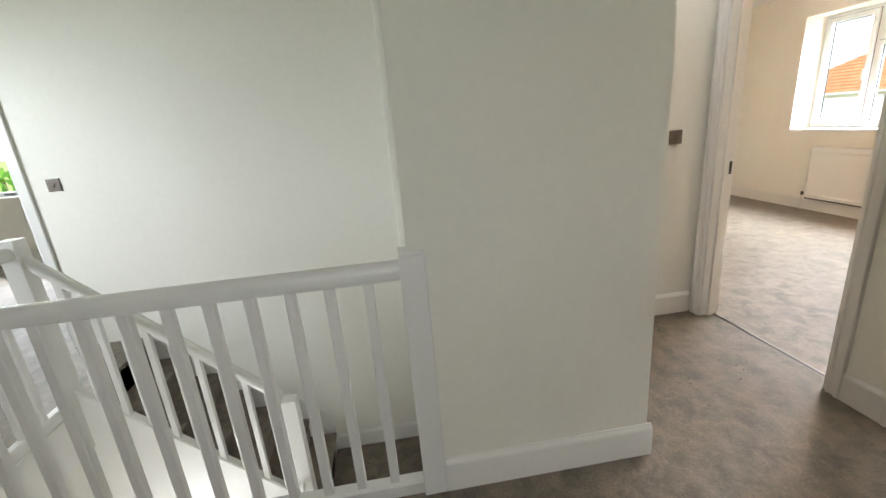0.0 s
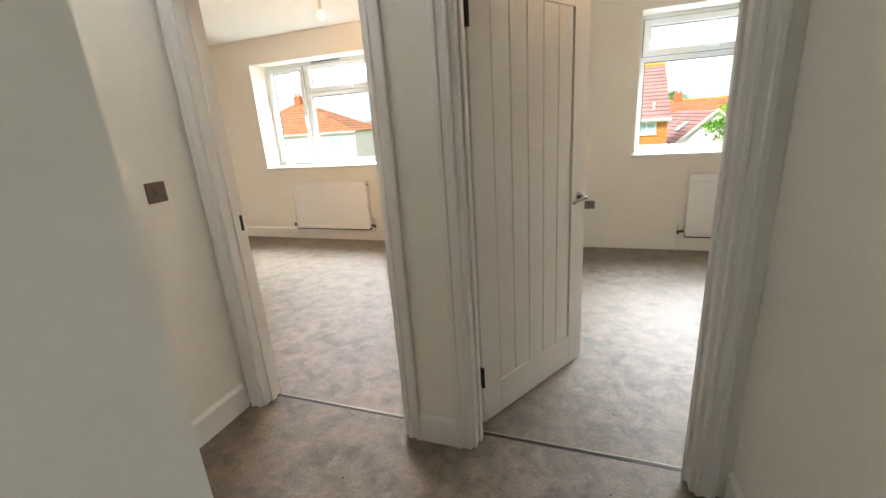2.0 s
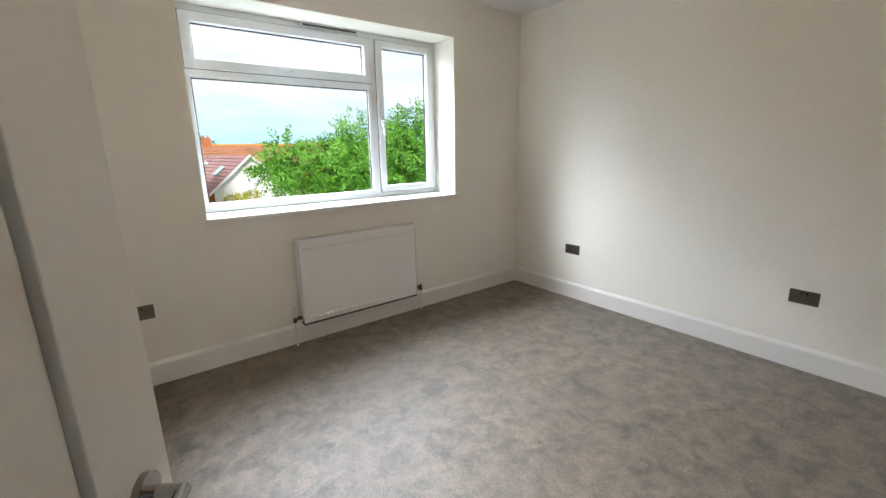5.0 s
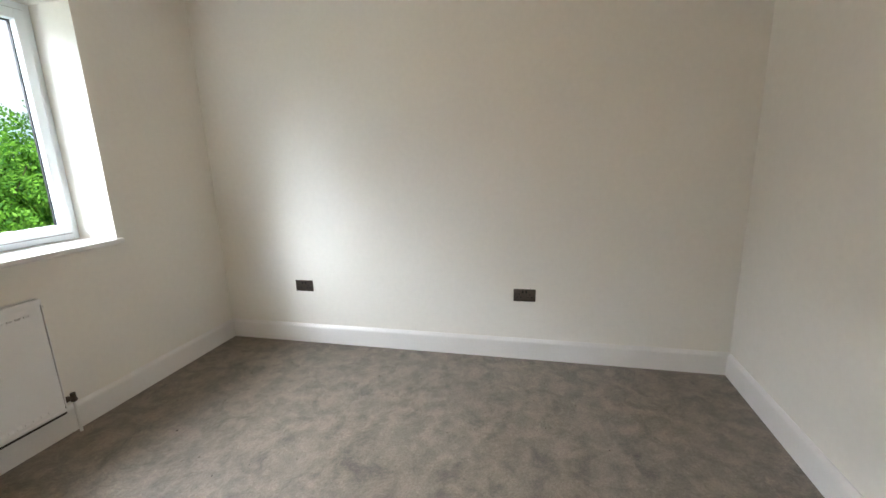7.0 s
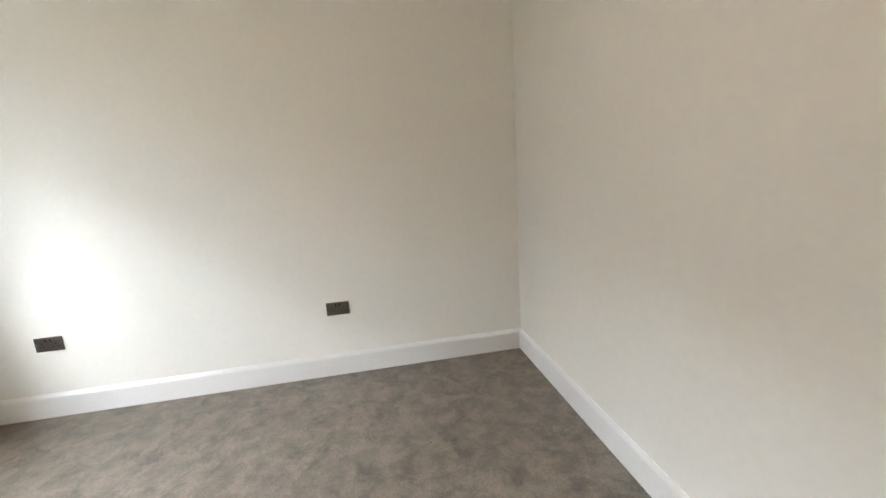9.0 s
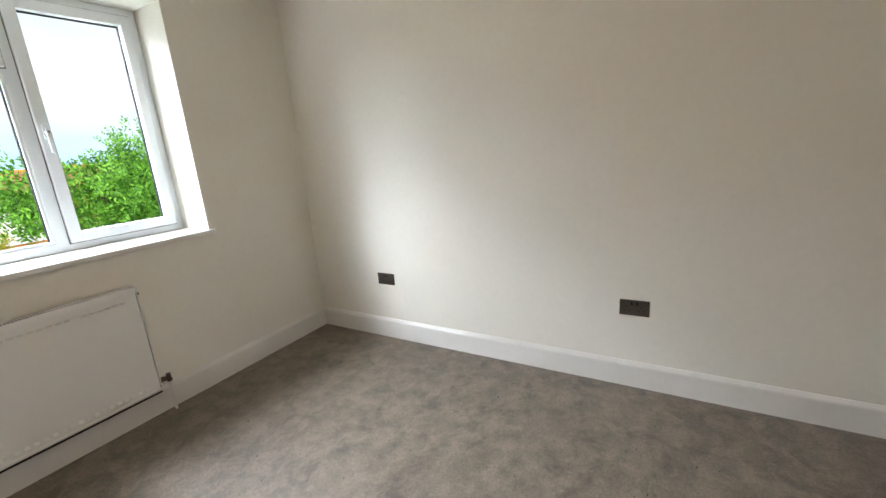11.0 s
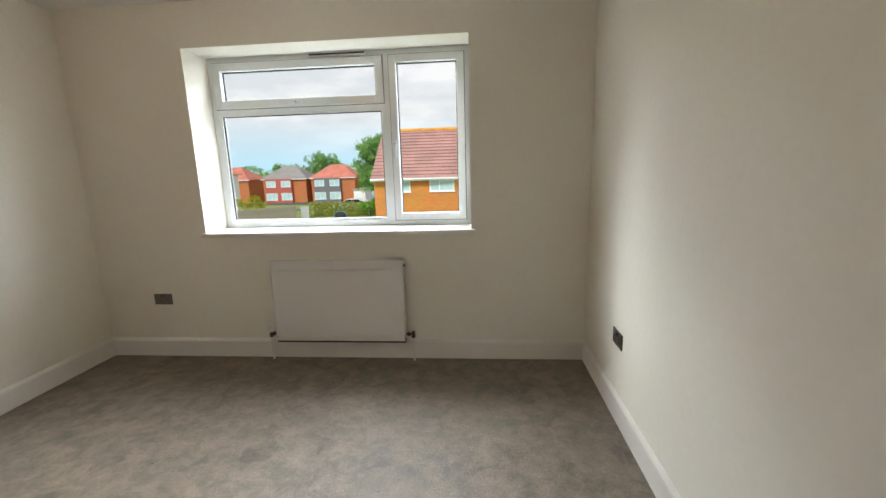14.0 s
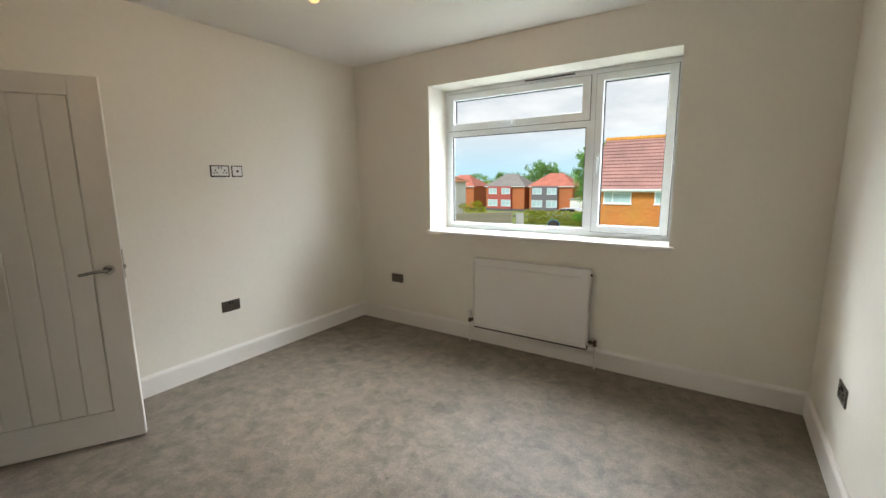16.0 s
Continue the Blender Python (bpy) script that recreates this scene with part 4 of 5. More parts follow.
def gable_house(label, x0, x1, y0, y1, eave, ridge, wallmat, roofmat, windows, chimney=None, over=0.35, rows=17, m=None, base=GROUND):
    """A house whose ridge runs along x."""
    h = thing("house", label, "house", m=m)
    bm = bmesh.new()
    ym = (y0 + y1) / 2
    box(bm, x0, x1, y0, y1, base, eave)
    part("wall", bm, wallmat, h)
    for x in (x0, x1 - 0.2):
        bm = bmesh.new()
        a = [bm.verts.new((x, y, z)) for y, z in ((y0, eave), (y1, eave), (ym, ridge - 0.15))]
        c = [bm.verts.new((x + 0.2, y, z)) for y, z in ((y0, eave), (y1, eave), (ym, ridge - 0.15))]
        bm.faces.new(a)
        bm.faces.new(c[::-1])
        for i in range(3):
            bm.faces.new((a[i], a[(i + 1) % 3], c[(i + 1) % 3], c[i]))
        part("gable", bm, wallmat, h)
    bm = bmesh.new()
    k = (ridge - eave) / (ym - y0)
    ya, za = y0 - over, eave - over * k + 0.12
    roof_slope(bm, (x0 - 0.15, ya, za), (x1 + 0.15, ya, za), (x0 - 0.15, ym, ridge), (x1 + 0.15, ym, ridge), rows)
    roof_slope(bm, (x1 + 0.15, 2 * ym - ya, za), (x0 - 0.15, 2 * ym - ya, za), (x1 + 0.15, ym, ridge), (x0 - 0.15, ym, ridge), rows)
    part("roof", bm, roofmat, h)
    bm = bmesh.new()
    box(bm, x0 - 0.15, x1 + 0.15, ya - 0.02, ya + 0.03, za - 0.16, za + 0.02)
    rod(bm, (x0 - 0.15, ya - 0.07, za - 0.04), (x1 + 0.15, ya - 0.07, za - 0.04), 0.06, 8)
    part("gutter", bm, UPVC, h, "white gutter and fascia")
    bm = bmesh.new()
    n = int((x1 - x0 + 0.3) / 0.45)
    for i in range(n):
        rod(bm, (x0 - 0.15 + i * 0.45, ym, ridge - 0.02), (x0 + 0.28 + i * 0.45, ym, ridge - 0.02), 0.17, 8, 0.16)
    part("ridge", bm, RIDGE, h, "orange lichen on the ridge tiles")
    for w in windows:
        far_window(h, *w)
    if chimney:
        bm = bmesh.new()
        cx, cw = chimney
        box(bm, cx - cw / 2, cx + cw / 2, ym - 0.3, ym + 0.3, ridge - 0.6, ridge + 0.9)
        ch = part("chimney", bm, RED_BRICK, h)
        for s in (-0.25, 0.25):
            bm = bmesh.new()
            rod(bm, (cx + s * cw, ym, ridge + 0.9), (cx + s * cw, ym, ridge + 1.2), 0.11, 10, 0.09)
            part("chimney_pot", bm, ROOF_RED, ch)
    return h


def hip_house(label, x0, x1, y0, y1, eave, ridge, wallmat, roofmat, windows, chimney=True, cladding=None, m=None, base=GROUND, hip=None):
    h = thing("house", label, "house", m=m)
    bm = bmesh.new()
    box(bm, x0, x1, y0, y1, base, eave)
    part("wall", bm, wallmat, h)
    o = 0.4
    a, b_, c, d = x0 - o, x1 + o, y0 - o, y1 + o
    ym = (y0 + y1) / 2
    k = hip or min((y1 - y0) / 2, (x1 - x0) / 2 - 0.2)
    bm = bmesh.new()
    e = eave - 0.1
    roof_slope(bm, (a, c, e), (b_, c, e), (a + k, ym, ridge), (b_ - k, ym, ridge), 12)
    roof_slope(bm, (b_, d, e), (a, d, e), (b_ - k, ym, ridge), (a + k, ym, ridge), 12)
    roof_slope(bm, (a, d, e), (a, c, e), (a + k, ym, ridge), (a + k, ym, ridge), 12)
    roof_slope(bm, (b_, c, e), (b_, d, e), (b_ - k, ym, ridge), (b_ - k, ym, ridge), 12)
    part("roof", bm, roofmat, h)
    bm = bmesh.new()
    box(bm, a, b_, c, c + 0.05, e - 0.15, e + 0.02)
    box(bm, a, a + 0.05, c, d, e - 0.15, e + 0.02)
    part("gutter", bm, UPVC, h)
    if cladding:
        for q in cladding:
            bm = bmesh.new()
            box(bm, q[0], q[1], y0 - 0.5, y0 + 0.02, base, eave - 0.1)
            part("bay", bm, q[2], h, "projecting clad bay")
    for w in windows:
        far_window(h, *w)
    if chimney:
        bm = bmesh.new()
        cx = (a + b_) / 2
        box(bm, cx - 0.45, cx + 0.45, ym - 0.3, ym + 0.3, ridge - 0.3, ridge + 0.9)
        ch = part("chimney", bm, RED_BRICK, h)
        for s in (-0.25, 0.25):
            bm = bmesh.new()
            rod(bm, (cx + s, ym, ridge + 0.9), (cx + s, ym, ridge + 1.25), 0.12, 10, 0.1)
            part("chimney_pot", bm, ROOF_RED, ch)
    return h


# ---- the houses ----
HY = 25.0
home = gable_house("detached orange brick house with a brown tiled roof", -7.75, 0.95, HY, HY + 8.4, 0.88, 4.15, ORANGE_BRICK, ROOF_BROWN,
            [(-6.95, -0.16, 1.66, 0.88, HY, 0.33), (-4.0, -0.16, 1.66, 0.88, HY, 0.4), (-0.75, -0.16, 1.1, 0.88, HY, 0.5),
             (-6.7, -2.75, 2.1, 1.15, HY, 0.5), (-3.95, -2.75, 1.7, 1.15, HY, 0.5), (-0.9, -2.75, 1.0, 1.1, HY, 0.5)], rows=15)
bm = bmesh.new()
rod(bm, (0.2, HY + 0.45, 1.0), (0.2, HY + 0.45, 1.62), 0.07, 12, 0.06)
rod(bm, (0.2, HY + 0.45, 1.56), (0.2, HY + 0.45, 1.72), 0.10, 12, 0.05)
rod(bm, (0.2, HY + 0.45, 1.0), (0.2, HY + 0.45, 1.16), 0.17, 12, 0.08)
part("vent_pipe", bm, UPVC, home, "white plastic vent pipe", smooth=True)
hip_house("white rendered semi-detached pair with an orange hipped roof", -49.0, -29.9, 40.0, 46.4, 1.25, 4.9, RENDER, ROOF_ORANGE,
          [(-46.5, -0.7, 1.9, 1.35, 40.0, 0.5), (-42.6, -0.7, 1.4, 1.35, 40.0, 0.5), (-37.2, -0.7, 1.4, 1.35, 40.0, 0.5), (-33.5, -0.7, 1.9, 1.35, 40.0, 0.5),
           (-46.5, -3.1, 1.9, 1.4, 40.0, 0.5), (-33.5, -3.1, 1.9, 1.4, 40.0, 0.5)], hip=9.2)
B2 = -5.3


def semi(x0, roof, bay, label):
    win = [(x0 + 0.9, -1.9, 2.1, 1.3, 85, 0.5), (x0 + 4.2, -1.9, 2.1, 1.3, 85, 0.5), (x0 + 0.7, -4.7, 2.5, 1.5, 85, 0.5), (x0 + 4.1, -4.7, 2.4, 1.5, 85, 0.5)]
    hip_house(label, x0, x0 + 9.6, 85.5, 93, -0.1, 2.6, RED_BRICK, roof, win, False, [(x0 + 0.7, x0 + 6.5, bay)], base=B2)


RED_BAY = material("red_cladding", (0.42, 0.10, 0.08), 0.7, vary=0.1)
semi(-60.4, ROOF_RED, GREY_TILE_HUNG, "red brick semi-detached house with a red hipped roof")
semi(-47.4, ROOF_GREY, RED_BAY, "red brick semi-detached house with a grey hipped roof")
semi(-36.6, ROOF_RED, GREY_TILE_HUNG, "red brick semi-detached house with a bright red hipped roof")
semi(-24.2, ROOF_RED, GREY_TILE_HUNG, "red brick house beyond the tree")


def garage(x0, x1, y):
    g = thing("garage", "low white garage with a pale roof", "garage")
    bm = bmesh.new()
    box(bm, x0, x1, y, y + 5, B2, -2.6)
    part("wall", bm, RENDER, g)
    bm = bmesh.new()
    box(bm, x0 - 0.2, x1 + 0.2, y - 0.2, y + 5.2, -2.6, -2.45)
    part("roof", bm, CONCRETE, g)
    bm = bmesh.new()
    for i in range(6):
        box(bm, x0 + 0.3, x1 - 0.3, y - 0.05, y + 0.01, B2 + i * 0.36, B2 + i * 0.36 + 0.33)
    part("door", bm, UPVC, g, "white garage door")


garage(-25.2, -22.9, 78)


def bungalow(label, xa, y0, y1, half, eave, apex, shift, walls, roofmat, light=False):
    """A gable-fronted bungalow; its ridge runs away along y, shifted sideways by shift."""
    h = thing("bungalow", label, "house")
    bm = bmesh.new()
    a = [bm.verts.new((xa + u, y0, z)) for u, z in ((-half, GROUND), (half, GROUND), (half, eave), (0, apex), (-half, eave))]
    c = [bm.verts.new((xa + u + shift, y1, z)) for u, z in ((-half, GROUND), (half, GROUND), (half, eave), (0, apex), (-half, eave))]
    bm.faces.new(a)
    bm.faces.new(c[::-1])
    for i in range(5):
        k = (i + 1) % 5
        bm.faces.new((a[i], a[k], c[k], c[i]))
    part("wall", bm, walls, h)
    bm = bmesh.new()
    a = [bm.verts.new((xa + u, y0 - 0.05, z)) for u, z in ((-half, GROUND + 0.9), (half, GROUND + 0.9), (half, eave), (0, apex), (-half, eave))]
    c = [bm.verts.new((xa + u, y0 + 0.01, z)) for u, z in ((-half, GROUND + 0.9), (half, GROUND + 0.9), (half, eave), (0, apex), (-half, eave))]
    bm.faces.new(a)
    bm.faces.new(c[::-1])
    for i in range(5):
        k = (i + 1) % 5
        bm.faces.new((a[i], a[k], c[k], c[i]))
    part("gable_cladding", bm, RENDER, h, "white gable cladding")
    bm = bmesh.new()
    for s in (-1, 1):
        o = half + 0.4
        ze = eave - (apex - eave) / half * 0.4 + 0.1
        roof_slope(bm, (xa + s * o, y0 - 0.3, ze), (xa + s * o + shift, y1, ze), (xa, y0 - 0.3, apex + 0.12), (xa + shift, y1, apex + 0.12), 11)
    part("roof", bm, roofmat, h)
    for s in (-1, 1):
        bm = bmesh.new()
        o = half + 0.4
        ze = eave - (apex - eave) / half * 0.4 + 0.1
        p, q = Vector((xa + s * o, y0 - 0.34, ze - 0.1)), Vector((xa, y0 - 0.34, apex + 0.02))
        v = [bm.verts.new(w) for w in (p, q, q + Vector((0, 0, 0.2)), p + Vector((0, 0, 0.2)))]
        u = [bm.verts.new(w.co + Vector((0, 0.06, 0))) for w in v]
        bm.faces.new(v)
        bm.faces.new(u[::-1])
        for i in range(4):
            k = (i + 1) % 4
            bm.faces.new((v[i], v[k], u[k], u[i]))
        part("bargeboard", bm, UPVC, h)
    if light:
        bm = bmesh.new()
        f = (apex - eave) / half
        x = xa - half * 0.55
        z = apex - half * 0.55 * f + 0.25
        v = [bm.verts.new(w) for w in ((x - 0.35 + shift * 0.25, y0 + 2.2, z - 0.35 * f), (x + 0.35 + shift * 0.25, y0 + 2.2, z + 0.35 * f), (x + 0.35 + shift * 0.33, y0 + 3.2, z + 0.35 * f), (x - 0.35 + shift * 0.33, y0 + 3.2, z - 0.35 * f))]
        bm.faces.new(v)
        r = bmesh.ops.extrude_face_region(bm, geom=bm.faces[:])
        bmesh.ops.translate(bm, verts=[e for e in r["geom"] if isinstance(e, bmesh.types.BMVert)], vec=(0, 0, 0.08))
        part("roof_light", bm, FARPANE, h, "roof window")
    return h


bungalow("white gabled bungalow with a brown tiled roof and roof window", 5.1, 32, 42, 2.7, -1.55, 0.85, -1.0, ORANGE_BRICK, ROOF_BROWN, True)
bungalow("white gabled bungalow behind the brown roof", 3.2, 46, 54, 2.6, -0.9, 1.0, 0.5, RENDER, ROOF_BROWN)
gable_house("low brick house with an orange lichened roof", 5.0, 17.0, 52, 60, -0.3, 2.0, RED_BRICK, ROOF_ORANGE, [(6.4, -1.8, 1.5, 1.0, 52, 0.5)], chimney=(6.2, 0.9), rows=10)
gable_house("low brick house with a faded orange tiled roof", 19.0, 32.0, 56, 64, -0.3, 2.2, RED_BRICK, ROOF_ORANGE, [(21.0, -1.8, 1.5, 1.0, 56, 0.5)], rows=10)


# ---- gardens ----
FENCEGREY = material("grey_weathered_board", (0.42, 0.43, 0.44), 0.85, vary=0.15, scale=1.5, fine=25)
bm = bmesh.new()
box(bm, -60, -8, 48.5, 51.5, -4.0, -3.62)
structure("road", bm, ASPHALT, "grey asphalt road")
bm = bmesh.new()
box(bm, -70, 10, 76.5, 82, -5.6, -5.05)
structure("road", bm, ASPHALT, "grey asphalt road in front of the far houses")


def board_fence(a, c, height, label):
    a, c = Vector(a), Vector(c)
    L, d = (c - a).length, (c - a).normalized()
    f = thing("fence", label, "fence", m=Matrix.Translation(a) @ Matrix.Rotation(math.atan2(d.y, d.x), 4, "Z"))
    n = int(L / 0.15)
    base = None
    for i in range(n):
        if base is None:
            bm = bmesh.new()
            box(bm, 0, 0.14, -0.012, 0.012, 0.0, height)
            base = o = part("board", bm, FENCEWOOD, f)
        else:
            o = new("board", base.data)
            o.parent = f
        o.location = (i * 0.15, (i % 2) * 0.02, 0)
    for i in range(int(L / 1.8) + 1):
        bm = bmesh.new()
        box(bm, i * 1.8 - 0.05, i * 1.8 + 0.05, 0.03, 0.13, 0, height + 0.05)
        part("post", bm, FENCEWOOD, f)
    for z in (0.3, height - 0.3):
        bm = bmesh.new()
        box(bm, 0, L, 0.028, 0.06, z, z + 0.08)
        part("rail", bm, FENCEWOOD, f)


board_fence((-27.5, 27.5, GROUND), (-19.1, 38.0, GROUND), 1.42, "weathered close-boarded wooden garden fence")


gate = thing("garden_gate", "grey weathered board gate beside the hedge", "gate", m=pose(-19.0, 38.6, GROUND))
for i in range(6):
    bm = bmesh.new()
    box(bm, i * 0.15, i * 0.15 + 0.14, -0.012, 0.012, 0.03, 1.25)
    part("board", bm, FENCEGREY, gate)
bm = bmesh.new()
for z in (0.25, 1.0):
    box(bm, 0, 0.89, 0.012, 0.05, z, z + 0.08)
part("rail", bm, FENCEGREY, gate)


def leaf_mesh(name, clumps, per, size, droop=0.0, seed=1):
    """Small leaves in clumps. clumps: (centre, radii, count of sprays)."""
    rng = np.random.default_rng(seed)
    P = []
    for c, r, k in clumps:
        d = rng.normal(size=(k, 3))
        d /= np.linalg.norm(d, axis=1)[:, None]
        rad = rng.uniform(0.62, 1.05, (k, 1)) ** 0.6
        tip = np.array(c) + d * rad * np.array(r)
        way = d + rng.normal(scale=0.35, size=(k, 3))
        way[:, 2] -= droop
        way /= np.linalg.norm(way, axis=1)[:, None]
        side = np.cross(way, rng.normal(size=(k, 3)))
        side /= np.linalg.norm(side, axis=1)[:, None]
        for j in range(per):
            t = j / per
            s = (-1) ** j
            base = tip + way * size * 1.1 * t * per * 0.28
            out = (way * 0.55 + side * s + rng.normal(scale=0.25, size=(k, 3))) * size * rng.uniform(0.6, 1.1, (k, 1)) * (1.1 - 0.5 * t)
            n = np.cross(out, way) + rng.normal(scale=0.2, size=(k, 3)) * size
            w = np.cross(n, out)
            w = w / (np.linalg.norm(w, axis=1)[:, None] + 1e-9) * size * 0.20
            P.append(np.stack([base, base + out * 0.5 + w, base + out, base + out * 0.5 - w], axis=1))
    P = np.concatenate(P).reshape(-1, 3)
    n = len(P) // 4
    me = bpy.data.meshes.new(name)
    me.vertices.add(len(P))
    me.vertices.foreach_set("co", P.ravel())
    me.loops.add(n * 4)
    me.loops.foreach_set("vertex_index", np.arange(n * 4))
    me.polygons.add(n)
    me.polygons.foreach_set("loop_start", np.arange(0, n * 4, 4))
    me.update(calc_edges=True)
    return me


def tree(label, x, y, z0, lobes, per, size, leafmat, trunk=0.2, seed=1, droop=0.1, name="tree", category="tree", cluster=True):
    t = thing(name, label, category, m=pose(x, y, z0))
    rng = random.Random(seed)
    clumps = []
    for c, r, k in lobes:
        if not cluster:
            clumps.append((c, r, k))
            continue
        m = max(6, k // 45)
        for i in range(m):
            th, ph = rng.uniform(0, 2 * math.pi), math.acos(rng.uniform(-0.8, 1))
            q = rng.uniform(0.55, 0.98)
            cc = (c[0] + r[0] * q * math.sin(ph) * math.cos(th), c[1] + r[1] * q * math.sin(ph) * math.sin(th), c[2] + r[2] * q * math.cos(ph))
            s = rng.uniform(0.2, 0.36)
            clumps.append((cc, (r[0] * s, r[1] * s, r[2] * s * 0.8), max(4, k // m)))
    me = leaf_mesh("crown", clumps, per, size, droop, seed)
    me.materials.append(leafmat)
    cr = new("crown", me)
    cr.parent = t
    tagged(cr, kind="stuff")
    bm = bmesh.new()
    top = max(c[2] for c, _, _ in lobes)
    rod(bm, (0, 0, -0.1), (0.1, 0, top * 0.7), trunk, 10, trunk * 0.5)
    for c, r, k in lobes:
        rod(bm, (0.05, 0, top * 0.35), c, trunk * 0.5, 8, trunk * 0.15)
    for cc, r, k in clumps[::3]:
        rod(bm, (0.1, 0, top * 0.55), cc, trunk * 0.16, 5, trunk * 0.04)
    part("trunk", bm, BARK, t)
    return t


tree("large feathery bright green tree close to the house", 6.58, 15.0, GROUND - 0.2,
     [((0.6, 0.0, 3.67), (3.6, 3.19, 2.4), 2500), ((-2.65, -0.53, 4.15), (2.53, 2.26, 1.25), 1000), ((2.53, 0.27, 4.2), (2.93, 2.66, 2.39), 1125), ((2.5, -0.8, 1.9), (3.2, 3.06, 2.5), 1500), ((5.59, 1.33, 3.94), (2.93, 2.66, 2.66), 625)],
     12, 0.19, LEAF, 0.26, 3, 0.35)
tree("rounded dark green street tree beside the orange house", -11.3, 45, -3.5,
     [((0, 0, 5.6), (3.0, 3.0, 3.1), 2900), ((0.2, 0, 3.9), (2.7, 2.6, 2.1), 1300)], 6, 0.32, LEAF2, 0.25, 5)
tree("round green tree behind the far houses", -38.3, 97, -5.3, [((0, 0, 8.4), (3.7, 3.5, 2.4), 900), ((1.0, 0, 7.2), (2.8, 2.5, 1.8), 300)], 5, 0.4, LEAF2, 0.3, 6)
tree("small green tree behind the grey-roofed house", -50.5, 100, -5.3, [((0, 0, 7.2), (1.5, 1.5, 1.2), 200)], 5, 0.4, LEAF2, 0.2, 7)
tree("pale green distant tree above the low roofs", 8.6, 78, -3.5, [((0, 0, 5.6), (2.6, 2.4, 1.6), 400)], 5, 0.4, LEAF2, 0.2, 8)
tree("clipped yellow-green privet hedge along the lawn", -18.4, 40.5, GROUND, [((i * 0.75, 0, 0.66), (0.66, 0.6, 0.74), 420) for i in range(10)], 5, 0.11, HEDGE, 0.03, 10, 0, "hedge", "hedge", False)
tree("loose green shrub at the end of the hedge", -12.0, 39.5, GROUND, [((0, 0, 0.8), (1.0, 0.9, 0.85), 350)], 5, 0.16, LEAF, 0.05, 11, 0, "shrub", "shrub")
tree("yellow-green shrub behind the fence", -27.0, 43.0, GROUND, [((0, 0, 1.1), (1.9, 1.2, 1.2), 450)], 5, 0.18, LEAF3, 0.05, 12, 0, "shrub", "shrub")
tree("yellow-green shrub by the bungalow", 3.5, 28.0, GROUND, [((0, 0, 1.15), (1.25, 0.95, 1.05), 520)], 5, 0.14, LEAF3, 0.05, 13, 0, "shrub", "shrub")
tree("yellow-green shrub in the white house's garden", -38.5, 37.0, GROUND, [((0, 0, 0.9), (1.6, 0.9, 1.0), 420)], 5, 0.16, LEAF3, 0.05, 14, 0, "shrub", "shrub")
tree("green tree outside the far side of the house", -13.5, -14.0, GROUND, [((0, 0, 5.0), (2.6, 2.6, 2.2), 500)], 5, 0.25, LEAF, 0.2, 15)

# far woods on the skyline
me = leaf_mesh("far_woods", [((x, 330 + 20 * math.sin(x * 0.37), -2.5), (13, 6, 7 + 2 * math.sin(x * 1.7)), 260) for x in range(-330, 260, 11)], 3, 1.5, 0, 20)
me.materials.append(LEAF2)
tagged(new("far_woods", me), label="low dark line of distant woods on the skyline", category="woods", kind="stuff")


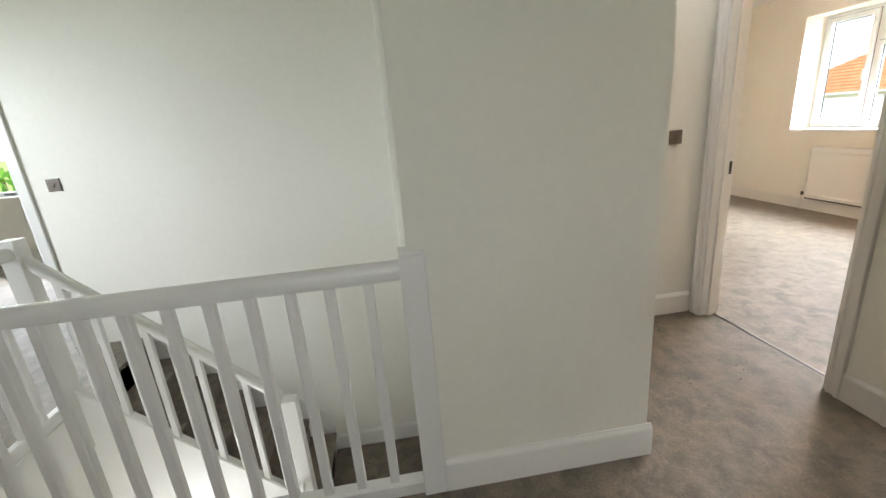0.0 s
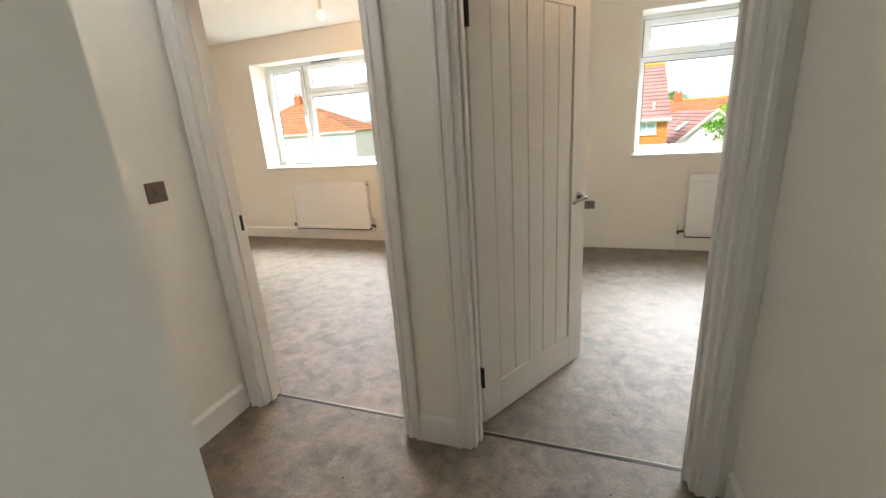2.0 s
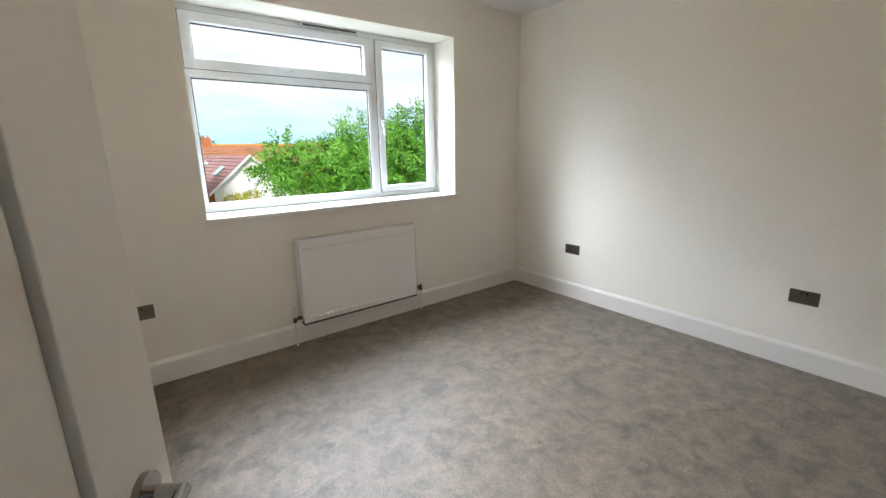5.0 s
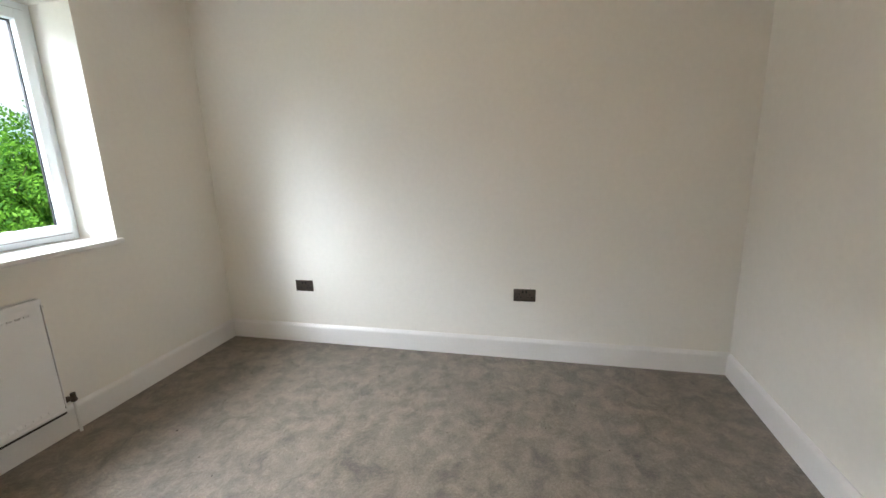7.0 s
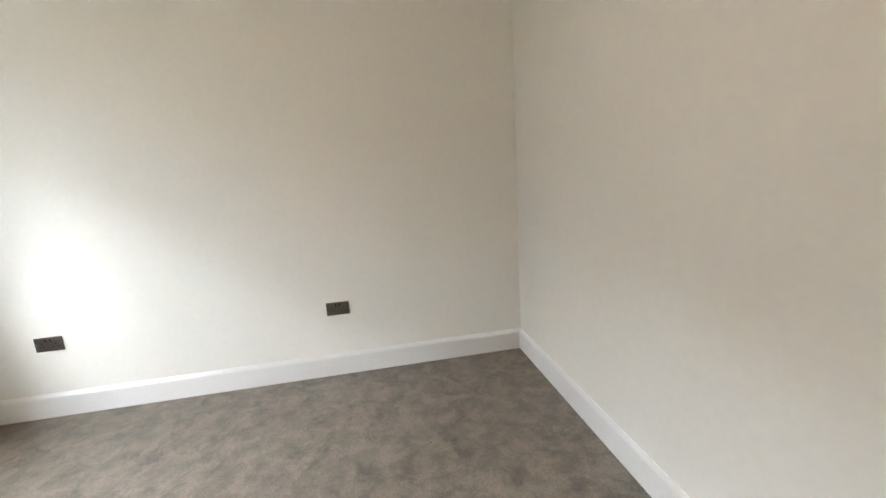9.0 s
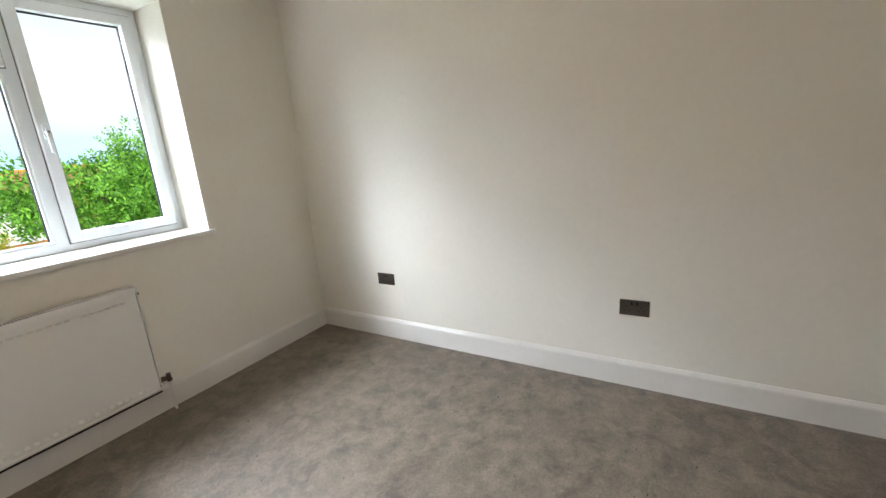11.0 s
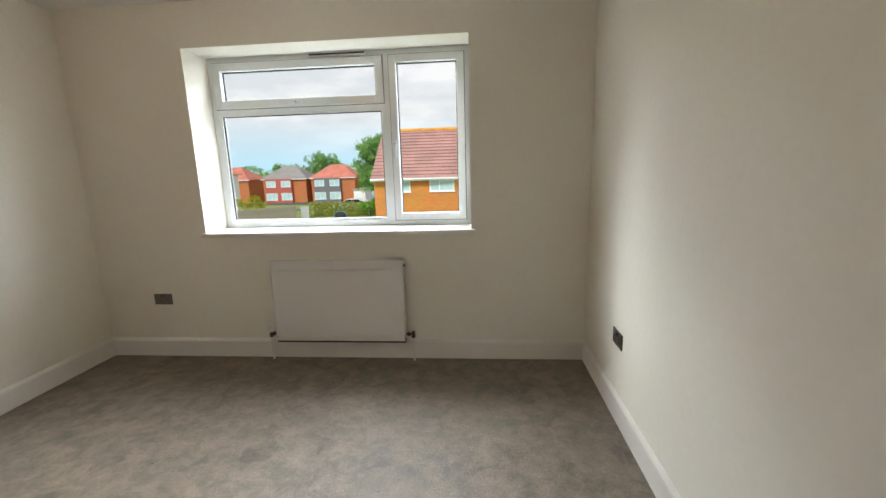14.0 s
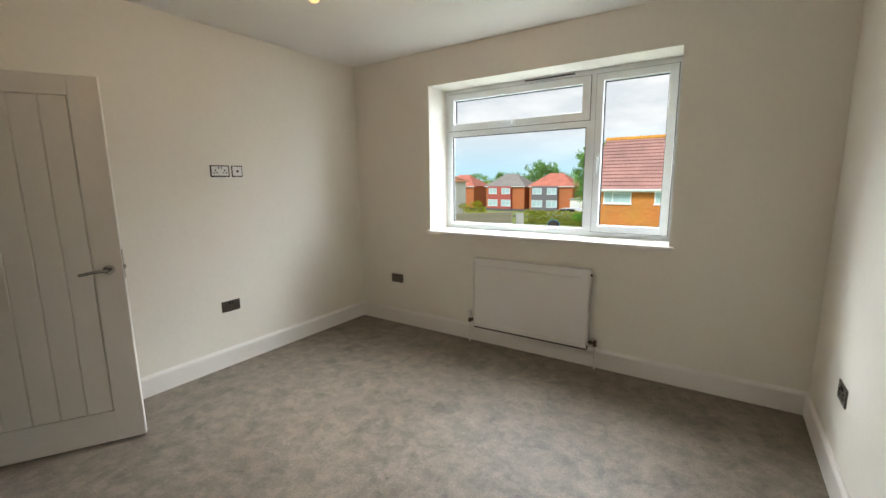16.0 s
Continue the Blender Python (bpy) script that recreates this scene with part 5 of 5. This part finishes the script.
def car(x, y, z, label):
    c = thing("car", label, "car", m=pose(x, y, z))
    bm = bmesh.new()
    prof = [(-2.15, 0.35), (-2.2, 0.75), (-1.9, 0.95), (-1.0, 1.02), (-0.5, 1.42), (1.1, 1.46), (1.9, 1.1), (2.15, 0.95), (2.15, 0.35)]
    ends = [[bm.verts.new((u, s, w)) for u, w in prof] for s in (-0.86, 0.86)]
    for i in range(len(prof)):
        k = (i + 1) % len(prof)
        bm.faces.new((ends[0][i], ends[0][k], ends[1][k], ends[1][i]))
    bm.faces.new(ends[0][::-1])
    bm.faces.new(ends[1])
    bmesh.ops.bevel(bm, geom=bm.edges[:], offset=0.06, segments=2, affect="EDGES")
    part("body", bm, CARPAINT, c, smooth=True)
    for nm, pr in (("front_side_window", [(-0.85, 1.02), (-0.45, 1.34), (0.2, 1.38), (0.2, 1.02)]), ("rear_side_window", [(0.28, 1.02), (0.28, 1.38), (1.05, 1.38), (1.6, 1.08)])):
        bm = bmesh.new()
        a = [bm.verts.new((u, -0.875, w)) for u, w in pr]
        e = [bm.verts.new((u, -0.85, w)) for u, w in pr]
        bm.faces.new(a)
        bm.faces.new(e[::-1])
        for i in range(4):
            k = (i + 1) % 4
            bm.faces.new((a[i], a[k], e[k], e[i]))
        part(nm, bm, CARDARK, c)
    for u in (-1.35, 1.35):
        for s in (-0.8, 0.8):
            bm = bmesh.new()
            rod(bm, (u, s - 0.1, 0.32), (u, s + 0.1, 0.32), 0.32, 20)
            w = part("wheel", bm, TYRE, c, smooth=True)
            bm = bmesh.new()
            rod(bm, (u, s - 0.11, 0.32), (u, s + 0.11, 0.32), 0.19, 16)
            part("rim", bm, CARPAINT, w)


car(-16.0, 46.5, -3.48, "silver estate car parked behind the hedge")
hoop = thing("pop_up_goal", "dark round pop-up toy with a blue rim on the grass", "garden toy", m=pose(-14.1, 36.5, GROUND))
bm = bmesh.new()
ball(bm, (0, 0, 0.42), 0.60, 1, 0.4, 0.7)
part("cover", bm, TYRE, hoop, smooth=True)
BLUE = material("blue_plastic", (0.05, 0.25, 0.4), 0.5, vary=0.05)
bm = bmesh.new()
for i in range(20):
    p, q = (2 * math.pi * k / 20 for k in (i, i + 1))
    rod(bm, (0.62 * math.cos(p), -0.1, 0.44 + 0.44 * math.sin(p)), (0.62 * math.cos(q), -0.1, 0.44 + 0.44 * math.sin(q)), 0.035, 6)
part("rim", bm, BLUE, hoop)
football = thing("ball", "small white ball lying on the lawn", "ball", m=pose(-12.6, 36.0, GROUND))
bm = bmesh.new()
ball(bm, (0, 0, 0.13), 0.14)
part("shell", bm, RENDER, football, smooth=True)


# crumbs on the new carpet
rng = random.Random(4)
bm = bmesh.new()
for i in range(150):
    x, y = (rng.uniform(-3.6, -0.1), rng.uniform(-3.0, -0.3)) if i < 95 else (rng.uniform(-4.9, -2.7), rng.uniform(-4.6, -3.3))
    r = rng.uniform(0.0018, 0.0042)
    t = bmesh.new()
    bmesh.ops.create_icosphere(t, subdivisions=1, radius=r)
    merge(bm, t, Matrix.Translation((x, y, r * 0.4)) @ Matrix.Diagonal((1.5, 1, 0.7, 1)))
CRUMB = material("dark_crumb", (0.06, 0.045, 0.035), 0.9, vary=0.3)
crumbs = part("crumbs", bm, CRUMB, kind="stuff", label="dark crumbs and bits of fluff on the carpet")
tagged(crumbs, category="debris")
